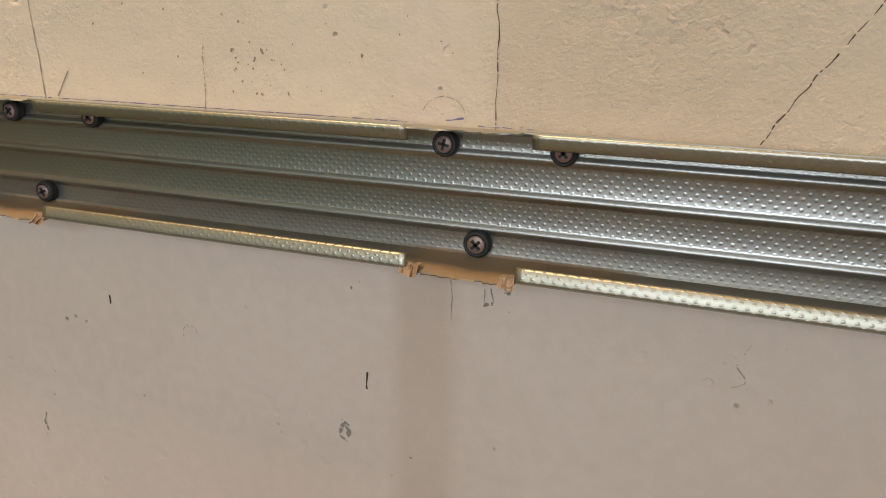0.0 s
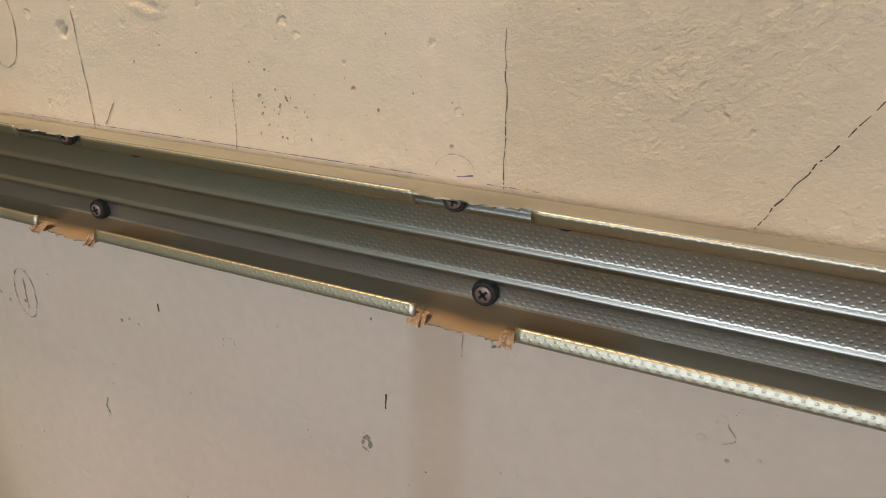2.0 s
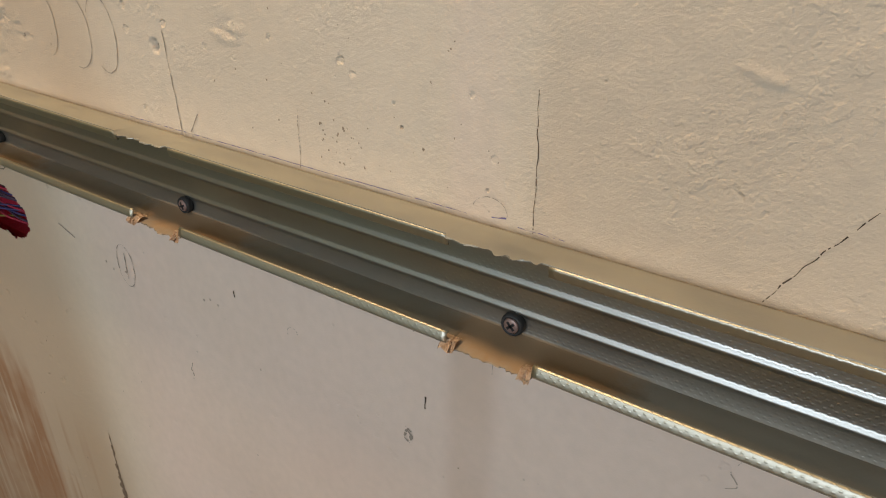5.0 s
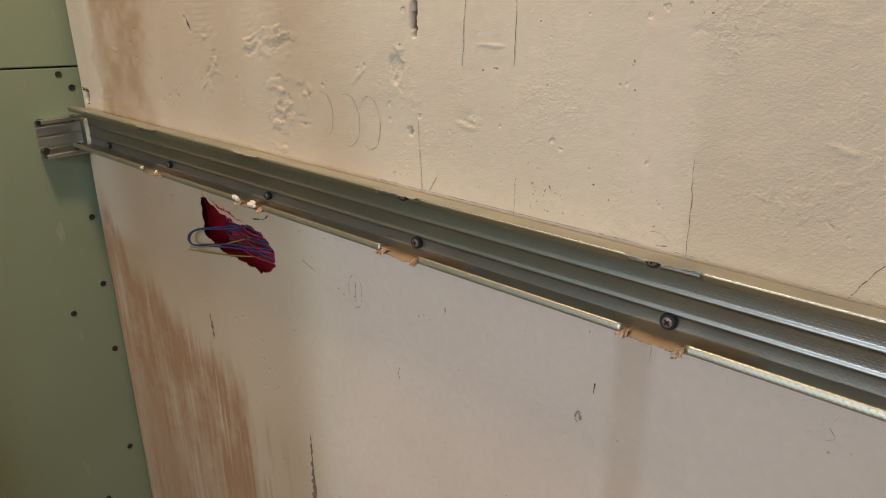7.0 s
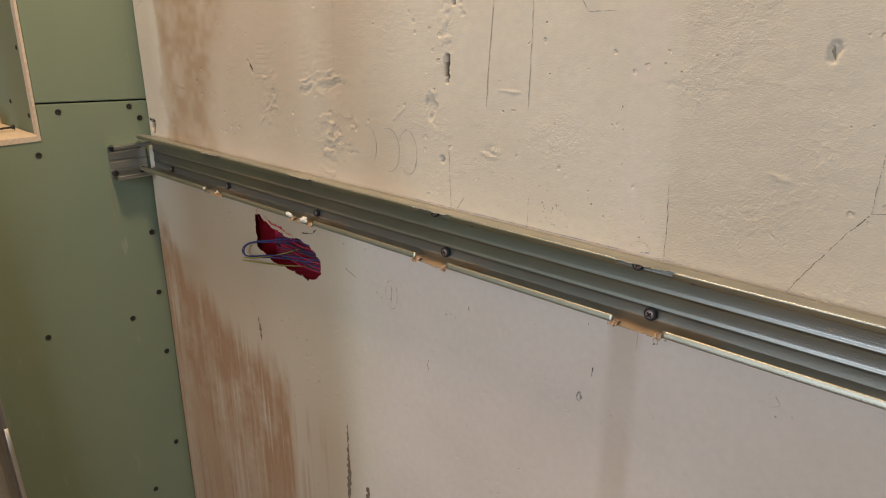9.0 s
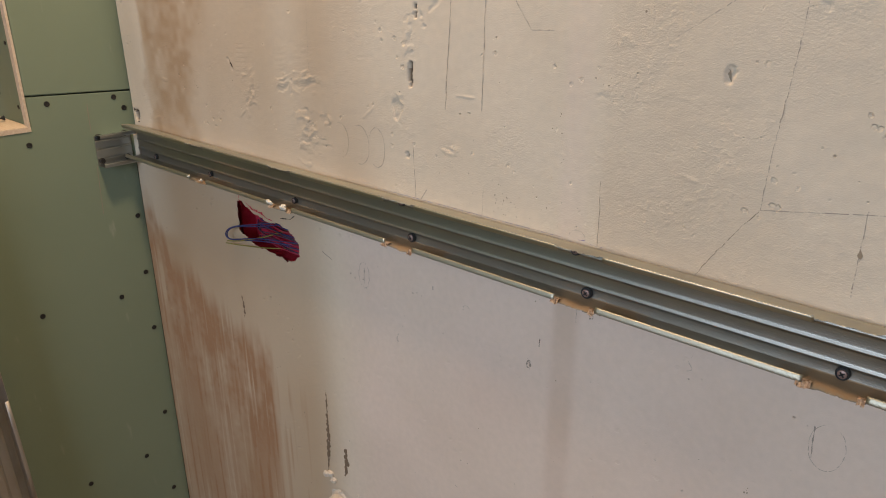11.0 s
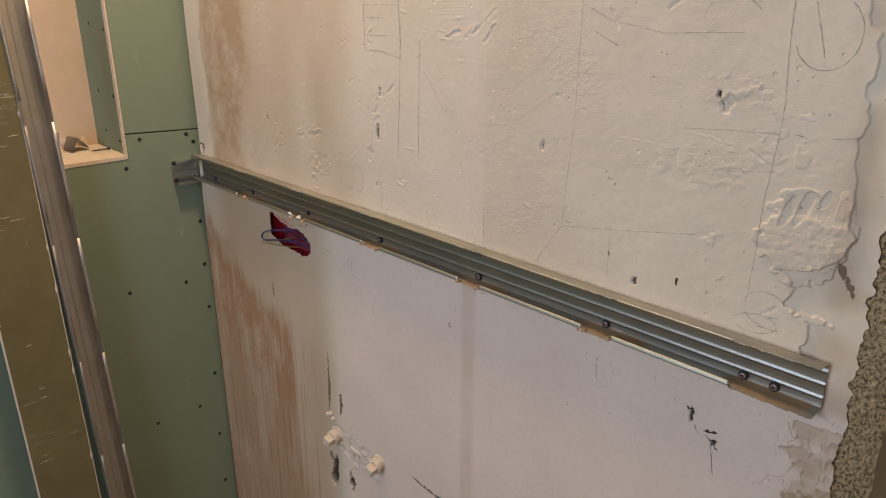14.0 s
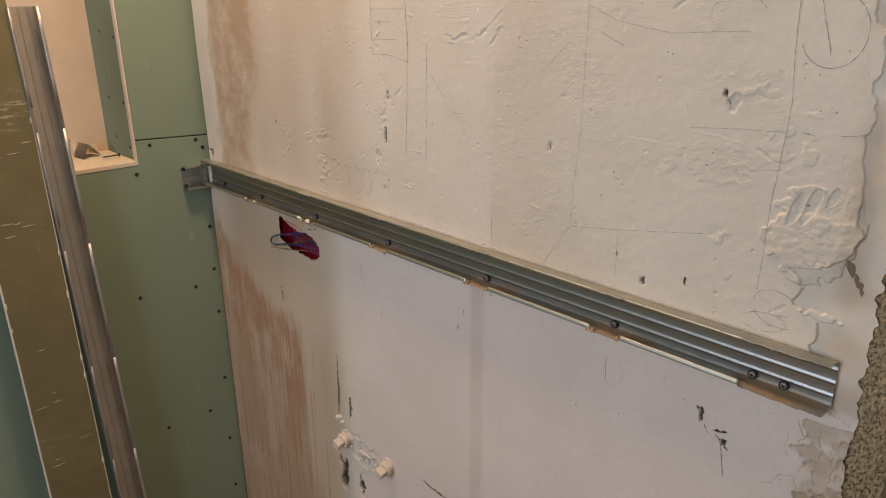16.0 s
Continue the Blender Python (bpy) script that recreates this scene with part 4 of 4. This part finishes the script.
ribbon([(0.402, 1.099), (0.404, 1.149), (0.404, 1.197), (0.409, 1.255), (0.411, 1.301), (0.406, 1.367), (0.404, 1.42)], 0.0010, FAINT, "crack", 0.05)
ribbon([(0.305, 1.266), (0.363, 1.271), (0.410, 1.273)], 0.0010, FAINT, "scratch", 0.1)
ribbon([(0.424, 1.275), (0.438, 1.273)], 0.0016, FAINT, "scratch")
ribbon([(0.459, 1.275), (0.483, 1.279)], 0.0012, FAINT, "scratch")
ribbon([(0.359, 1.226), (0.410, 1.234)], 0.0008, FAINT, "scratch", 0.2)
ribbon([(0.222, 1.130), (0.2225, 1.062)], 0.0008, PENCIL, gaps=0.3)
ribbon([(-0.265, 1.42), (-0.265, 1.318), (-0.225, 1.319), (-0.173, 1.310)], 0.0010, PENCIL)
ribbon([(-0.181, 1.42), (-0.178, 1.37), (-0.175, 1.322)], 0.0010, PENCIL)
ribbon([(-0.266, 1.388), (-0.185, 1.389)], 0.0009, PENCIL, gaps=0.1)
ribbon([(-0.258, 1.369), (-0.215, 1.369)], 0.0009, PENCIL)
ribbon([(-0.245, 1.373), (-0.243, 1.364)], 0.0014, PENCIL)
ribbon([(-0.268, 1.342), (-0.205, 1.343)], 0.0009, PENCIL)
ribbon([(-0.124, 1.296), (-0.100, 1.268), (-0.080, 1.242), (-0.055, 1.243)], 0.0008, PENCIL, gaps=0.15)
ribbon([(0.060, 1.290), (0.098, 1.318), (0.128, 1.348)], 0.0007, FAINT, gaps=0.2)
ribbon([(0.063, 1.244), (0.105, 1.272), (0.155, 1.312)], 0.0007, FAINT, gaps=0.2)
ribbon([(0.158, 1.396), (0.20, 1.378), (0.27, 1.366), (0.36, 1.370)], 0.0009, FAINT, gaps=0.1)
ribbon([(0.180, 1.364), (0.212, 1.350)], 0.0012, PENCIL)
ribbon([(0.150, 1.314), (0.22, 1.317)], 0.0007, FAINT, gaps=0.2)
ribbon([(-0.41, 1.42), (-0.412, 1.26), (-0.416, 1.16)], 0.0006, FAINT, gaps=0.5)
ribbon([(-0.595, 1.42), (-0.597, 1.345)], 0.0008, PENCIL, gaps=0.2)
ribbon([(-0.625, 1.42), (-0.622, 1.335)], 0.0008, PENCIL, gaps=0.2)
for z in (1.408, 1.374, 1.366):
    ribbon([(-0.70, z), (-0.645, z + 0.001)], 0.0008, PENCIL)
# loops of pencil scribble
ribbon(arc(-0.362, 1.098, 0.016, 0.022, 100, -75), 0.0007, PENCIL)
ribbon(arc(-0.326, 1.097, 0.017, 0.024, 110, -100), 0.0007, PENCIL)
ribbon(arc(-0.296, 1.098, 0.014, 0.024, 150, -120), 0.0007, PENCIL)
ribbon(arc(0.421, 1.090, 0.021, 0.013, 190, 5, tilt=0.10), 0.0008, PENCIL)
ribbon(arc(0.414, 1.064, 0.024, 0.011, 160, -150, 22, tilt=0.12), 0.0008, PENCIL)
ribbon([(0.402, 1.075), (0.412, 1.066), (0.424, 1.064)], 0.0009, PENCIL)
ribbon([(0.428, 1.076), (0.438, 1.077)], 0.0012, PENCIL)
ribbon([(0.418, 1.062), (0.440, 1.063)], 0.0013, PENCIL)
ribbon(arc(0.345, 1.385, 0.03, 0.02, 190, 20), 0.0008, PENCIL, gaps=0.2)
ribbon(arc(0.440, 1.372, 0.030, 0.034, 200, 420, 22), 0.0010, PENCIL)
ribbon([(0.425, 1.40), (0.44, 1.35)], 0.0009, PENCIL)
# blue marker line along the top of the profile
ribbon([(-0.30, 1.0484), (-0.15, 1.0485), (-0.030, 1.0484)], 0.00045, BLUE_INK, "marker_line", 0.08, 0.0001)
ribbon([(-0.0165, 1.0500), (-0.0085, 1.0512)], 0.0012, BLUE_INK, "marker_line")
ribbon([(-0.004, 1.0484), (0.02, 1.0484)], 0.0004, BLUE_INK, "marker_line", 0.3, 0.0003)
ribbon(arc(-0.0175, 1.0515, 0.0095, 0.0080, 165, 5), 0.0004, PENCIL, "crack", 0.1, 0.0002)
# below the profile
ribbon([(-0.0535, 0.9285), (-0.054, 0.9195)], 0.0016, CRACK, "scratch", 0, 0.0004)
ribbon([(-0.2065, 0.945), (-0.207, 0.940)], 0.0010, CRACK, "scratch")
ribbon(arc(-0.066, 0.8935, 0.0028, 0.0052, 50, 265), 0.0020, PENCIL, "scratch", 0.1, 0.0006)
ribbon([(-0.0675, 0.8975), (-0.0645, 0.8945), (-0.0650, 0.8905)], 0.0028, PENCIL, "scratch", 0, 0.0004)
ribbon(arc(-0.155, 0.931, 0.0050, 0.0050, 200, 0), 0.0008, FAINT, "scratch", 0.3, 0.0006)
ribbon([(-0.268, 0.861), (-0.2695, 0.854), (-0.268, 0.846)], 0.0011, PENCIL, "scratch", 0.15, 0.0008)
ribbon([(0.0025, 0.979), (0.0035, 0.972), (0.0065, 0.972), (0.0063, 0.9795)], 0.0007, PENCIL, "scratch", 0.15, 0.0005)
ribbon([(-0.014, 0.990), (-0.012, 0.972), (-0.0125, 0.962)], 0.0004, PENCIL, "crack", 0.1, 0.0005)
ribbon([(0.112, 0.972), (0.108, 0.962), (0.110, 0.955), (0.106, 0.951)], 0.0008, FAINT, "scratch", 0.45, 0.0012)
ribbon([(-0.412, 0.937), (-0.392, 0.930)], 0.0014, PENCIL, "scratch")
ribbon(arc(-0.328, 0.925, 0.010, 0.018, 80, 430, 20), 0.0008, PENCIL, gaps=0.1)
ribbon([(-0.3275, 0.936), (-0.328, 0.914)], 0.0014, PENCIL)
ribbon(arc(0.229, 0.928, 0.014, 0.022, 110, 420, 24), 0.0006, FAINT, gaps=0.15)
ribbon([(0.2170, 0.944), (0.2175, 0.930), (0.2190, 0.914)], 0.0014, PENCIL)
ribbon([(-0.590, 0.972), (-0.572, 0.963), (-0.552, 0.962), (-0.535, 0.957), (-0.522, 0.9555)], 0.0042, RED, "torn_lining", 0.12, 0.0012)
ribbon([(-0.600, 0.985), (-0.604, 0.972), (-0.598, 0.962)], 0.0028, RED, "torn_lining", 0.2, 0.001)
ribbon([(-0.502, 0.964), (-0.478, 0.968), (-0.468, 0.975)], 0.0022, CRACK, "crack", 0.1)
ribbon([(-0.624, 0.806), (-0.623, 0.79), (-0.6215, 0.768)], 0.0060, GOUGE, "gouge", 0.0, 0.0010)
ribbon([(-0.4235, 0.712), (-0.4255, 0.65), (-0.4285, 0.60), (-0.431, 0.562)], 0.0060, GOUGE, "gouge", 0.0, 0.0006)
ribbon([(-0.4225, 0.655), (-0.424, 0.62), (-0.4265, 0.585)], 0.0055, GOUGE, "gouge", 0.0, 0.0008)
ribbon([(-0.384, 0.628), (-0.387, 0.60), (-0.389, 0.574)], 0.0095, GOUGE, "gouge", 0.0, 0.0014)
ribbon([(-0.164, 0.543), (-0.140, 0.538), (-0.112, 0.537), (-0.088, 0.536)], 0.0060, GOUGE, "gouge", 0.0, 0.001)
ribbon([(0.351, 0.931), (0.357, 0.922), (0.359, 0.911)], 0.0052, CRACK, "crack", 0.0, 0.0014)
ribbon([(0.362, 0.909), (0.368, 0.900)], 0.0012, CRACK, "crack", 0.0, 0.0008)
ribbon([(0.373, 0.907), (0.383, 0.908), (0.393, 0.911)], 0.0046, CRACK, "crack", 0.0, 0.0014)
ribbon([(0.379, 0.902), (0.386, 0.893), (0.396, 0.888)], 0.0034, CRACK, "crack", 0.0, 0.0012)
ribbon([(0.386, 0.892), (0.391, 0.868), (0.394, 0.852)], 0.0010, CRACK, "crack", 0.1)
ribbon([(0.484, 1.155), (0.489, 1.148), (0.4925, 1.137)], 0.0072, GOUGE, "gouge", 0, 0.0008)
ribbon([(0.4945, 1.142), (0.499, 1.132), (0.505, 1.120)], 0.0066, GOUGE, "gouge", 0, 0.0008)
ribbon([(0.317, 1.090), (0.3185, 1.080)], 0.0042, CRACK, "crack", 0, 0.0006)
ribbon([(0.2215, 1.101), (0.2228, 1.093)], 0.0036, PIT, "crack", 0, 0.0006)
for pts, w in (([(0.468, 0.963), (0.477, 0.946), (0.469, 0.931), (0.480, 0.912), (0.471, 0.893), (0.478, 0.872), (0.470, 0.852)], 0.0030), ([(0.489, 0.958), (0.497, 0.934), (0.490, 0.908), (0.499, 0.884), (0.492, 0.858)], 0.0034),
               ([(0.478, 0.946), (0.490, 0.950)], 0.0022), ([(0.480, 0.912), (0.494, 0.921)], 0.0026), ([(0.471, 0.893), (0.456, 0.886), (0.450, 0.872), (0.441, 0.868)], 0.0024), ([(0.478, 0.872), (0.496, 0.878)], 0.0022), ([(0.462, 0.945), (0.457, 0.928), (0.461, 0.915)], 0.0014), ([(0.505, 0.95), (0.508, 0.91), (0.504, 0.87)], 0.0030)):
    ribbon(pts, 0.42 * w, BROWN_CRACK, "crack", 0.08, 0.0013)
# dark strips laid over dents, painting in the shade of their hollows
ribbon([(-0.239, 1.201), (-0.237, 1.192), (-0.240, 1.184), (-0.2365, 1.177)], 0.0042, CRACK, "crack", 0, 0.0012)
ribbon([(0.1055, 1.222), (0.1085, 1.212)], 0.0040, PIT, "crack", 0, 0.0008)
ribbon([(0.2605, 1.072), (0.2600, 1.066)], 0.0048, CRACK, "crack", 0, 0.0008)
# wide dark patch that paints the corner hole's shaded inside
ribbon([(-0.899, 1.077), (-0.894, 1.064), (-0.891, 1.052)], 0.018, CRACK, "crack", 0, 0.002)
ribbon([(-0.5905, 1.178), (-0.584, 1.168)], 0.0030, CRACK, "crack", 0, 0.0008)
ribbon([(0.339, 1.311), (0.343, 1.302)], 0.0036, CRACK, "crack", 0, 0.001)
ribbon([(0.344, 1.301), (0.349, 1.290)], 0.0012, CRACK, "crack", 0.1, 0.0006)


def pits():
    """Small dark air holes scattered over the plaster, in loose clusters."""
    r = random.Random(12)
    bm = bmesh.new()
    spots = []
    for _ in range(60):
        cx, cz = r.uniform(-0.88, 0.46), r.choice([r.uniform(1.06, 1.42), r.uniform(0.45, 0.98)])
        for _ in range(r.choice([1, 1, 2, 4, 6])):
            spots.append((cx + r.gauss(0, 0.008), cz + r.gauss(0, 0.006)))
    for _ in range(45):
        spots.append((r.gauss(-0.13, 0.055), 1.056 + abs(r.gauss(0, 0.03))))
    for _ in range(9):
        spots.append((r.gauss(-0.113, 0.010), 1.066 + r.gauss(0, 0.006)))
    for x, z in [(-0.245, 1.098), (-0.118, 1.066), (-0.114, 1.0615), (-0.112, 1.058), (0.223, 1.092), (0.30, 1.075), (-0.378, 0.783), (-0.495, 0.79), (0.262, 1.10), (-0.068, 0.90), (0.014, 0.970)]:
        spots.append((x, z))
    spots = [(x, z) for x, z in spots if x > -0.9 and x < 0.46 and not 0.985 < z < 1.053 and not hole_inside(np.array([x]), np.array([z]))[0]]
    hs = wall_height(np.array([s[0] for s in spots]), np.array([s[1] for s in spots]))
    for (x, z), h in zip(spots, hs):
        a, e, t = r.choice([0.0003, 0.0004, 0.0005, 0.0008]) * r.uniform(0.7, 1.2), r.uniform(0.5, 1.8), r.uniform(0, 3)
        vs = []
        for k in range(7):
            w = 2 * math.pi * k / 7
            rr = a * r.uniform(0.6, 1.2)
            px, pz = rr * math.cos(w), rr * e * math.sin(w)
            vs.append(bm.verts.new((x + px * math.cos(t) - pz * math.sin(t), -(float(h) + 0.0003), z + px * math.sin(t) + pz * math.cos(t))))
        bm.faces.new(vs)
    return bm


tagged(part("plaster_pit", pits(), PIT, wall_north), kind="stuff")


# ---- torn and dusty bits along the profile ----
def lump(bm, x, y, z, sx, sy, sz, seed):
    r = bmesh.ops.create_icosphere(bm, subdivisions=2, radius=1, matrix=Matrix.Translation((x, y, z)))
    for v in r["verts"]:
        d = v.co - Vector((x, y, z))
        k = 1 + 0.45 * noise.noise(d * 1.7 + Vector((seed, seed * 2, 0)))
        v.co = Vector((x + d.x * sx * k, y + d.y * sy * k, z + d.z * sz * k))


def flap(cx, seed, parent, w=0.008):
    """A torn shred of dusty steel and paper at a notch's end."""
    r = random.Random(seed)
    bm = bmesh.new()
    n = 7
    rows = []
    for i in range(n + 1):
        x = cx - w / 2 + w * i / n
        out = -P_OUT - 0.0022 - 0.0022 * r.random()
        rows.append([bm.verts.new((x, -P_OUT + 0.006, P_LOW + 0.0009)), bm.verts.new((x, -P_OUT + 0.001, P_LOW + 0.0012 + 0.0008 * r.random())), bm.verts.new((x + 0.0008 * r.uniform(-1, 1), out, P_LOW - 0.0012 - 0.0022 * r.random()))])
    for a, b in zip(rows, rows[1:]):
        for k in (0, 1):
            bm.faces.new((a[k], b[k], b[k + 1], a[k + 1]))
    bmesh.ops.solidify(bm, geom=bm.faces[:], thickness=0.0005)
    part("torn_shred", bm, DUST, parent, "torn shred with pink dust")


for k, c in enumerate(NOTCHES[1:5]):
    flap(c - 0.0215, 3 * k + 1, profile, 0.011 if k != 2 else 0.008)
    flap(c + 0.0195, 3 * k + 2, profile, 0.006)
for x, s in ((-0.487, 0.75), (-0.456, 0.85), (-0.695, 0.4), (-0.66, 0.35)):
    bm = bmesh.new()
    for j in range(4):
        lump(bm, x + random.uniform(-0.006, 0.006) * s, -P_OUT - 0.001 + random.uniform(-0.001, 0.002), P_LOW + 0.003 + random.uniform(-0.001, 0.002), 0.006 * s, 0.0028 * s, 0.0030 * s, j + x)
    part("filler_lump", bm, WHITE_LUMP, profile, "white filler stuck on the lip", True)

# ---- capped pipe ends low on the wall ----
def pipe_plug(x, z, tilt):
    ob = thing("pipe_plug", "pinkish plastic threaded pipe plug in a broken plaster hollow", "pipe plug", "pipe plugs on the plaster wall")
    m = Matrix.Rotation(radians(90), 4, "X")
    part("collar", lathe(bmesh.new(), [(0.017, -0.012), (0.017, 0.004), (0.015, 0.006), (0.0125, 0.0065)], m, 22), PLUG, ob, smooth=False)
    prof = []
    for k in range(4):
        prof += [(0.0125, 0.0065 + 0.003 * k), (0.0138, 0.008 + 0.003 * k)]
    part("thread", lathe(bmesh.new(), prof + [(0.0115, 0.0195)], m, 22), PLUG, ob)
    bm = bmesh.new()
    box(bm, -0.0085, 0.0085, -0.034, -0.0195, -0.0085, 0.0085, 0.002)
    part("square_head", bm, PLUG, ob)
    ob.matrix_world = pose(x, 0.006, z, tilt, 0, 0) @ pose(0, 0, 0, 0, 25, 6) @ Matrix.Diagonal((1.15, 1.15, 1.15, 1))
    return ob


pipe_plug(-0.408, 0.518, 4)
pipe_plug(-0.266, 0.520, 3)
rub = bmesh.new()
for k in range(44):
    a, e = random.uniform(0, 6.28), random.random() ** 0.5
    lump(rub, -0.345 + 0.092 * e * math.cos(a), 0.0005, 0.509 + 0.040 * e * math.sin(a) - 0.15 * 0.085 * e * math.cos(a), random.uniform(0.002, 0.011), 0.0028, random.uniform(0.002, 0.007), k)
for x, z in ((-0.425, 0.562), (-0.436, 0.556), (-0.418, 0.553)):
    lump(rub, x, -0.001, z, 0.007, 0.005, 0.005, x * 9)
tagged(part("plaster_crumb", rub, FILLER, wall_north), kind="stuff")

# ---- things on the niche sill ----
bracket = thing("metal_bracket", "small bent grey sheet-metal offcut on the niche sill", "metal offcut")
bm = bmesh.new()
f = [bm.verts.new(v) for v in ((-1.085, -0.245, 1.0645), (-1.035, -0.240, 1.0645), (-1.04, -0.222, 1.095), (-1.09, -0.230, 1.095), (-1.05, -0.196, 1.0655), (-1.095, -0.200, 1.0655))]
bm.faces.new((f[0], f[1], f[2], f[3])), bm.faces.new((f[3], f[2], f[4], f[5]))
bmesh.ops.solidify(bm, geom=bm.faces[:], thickness=0.0008)
part("bent_sheet", bm, ZINC_SHORT, bracket)
bm = bmesh.new()
f = [bm.verts.new(v) for v in ((-1.09, -0.262, 1.0645), (-1.05, -0.262, 1.0645), (-1.055, -0.255, 1.110), (-1.085, -0.25, 1.105))]
bm.faces.new(f)
bmesh.ops.solidify(bm, geom=bm.faces[:], thickness=0.0008)
part("upright_tab", bm, ZINC_SHORT, bracket)
nail = lathe(bmesh.new(), [(0.0004, 0.0), (0.0016, 0.006), (0.0017, 0.034), (0.0042, 0.0385), (0.0042, 0.0395)], Matrix.Translation((-1.012, -0.208, 1.0675)) @ Matrix.Rotation(radians(-88), 4, "X") @ Matrix.Rotation(radians(6), 4, "Y"), 10)
tagged(part("loose_screw", nail, BLACK), "black drywall screw lying on the niche sill", "screw")
bm = bmesh.new()
for k in range(9):
    lump(bm, ND + 0.004, -0.19 - 0.02 * random.random() - 0.03 * (k % 3), 1.070 + 0.012 * random.random(), 0.006, 0.006, 0.010, k)
tagged(part("sill_crumb", bm, GYPSUM), "pale plaster crumbs at the back of the niche sill", "rubble", kind="stuff")

# marks on the green boards
def board_line(pts, w, material=PENCIL):
    bm = bmesh.new()
    for (ay, az), (by, bz) in zip(pts, pts[1:]):
        n = 12
        for i in range(n):
            y0, z0, y1, z1 = ay + (by - ay) * i / n, az + (bz - az) * i / n, ay + (by - ay) * (i + 1) / n, az + (bz - az) * (i + 1) / n
            bm.faces.new([bm.verts.new((GREEN_X + 0.0003, y, z)) for y, z in ((y0 - w, z0), (y0 + w, z0), (y1 + w, z1), (y1 - w, z1))])
    part("pencil_mark", bm, material, green)


board_line([(-0.0655, 1.087), (-0.0665, 1.040)], 0.0005)
board_line([(-0.0665, 0.980), (-0.0700, 0.895)], 0.0005)

# floor crumbs in the corner
fl = bmesh.new()
for k in range(14):
    x, y = -0.90 + 0.10 * random.random() ** 2, -0.02 - 0.10 * random.random()
    s = random.uniform(0.004, 0.014)
    lump(fl, x, y, s * 0.5, s, s * 0.8, s * 0.55, k)
tagged(part("floor_rubble", fl, BROWN), "brown plaster rubble in the floor corner", "rubble", kind="stuff")
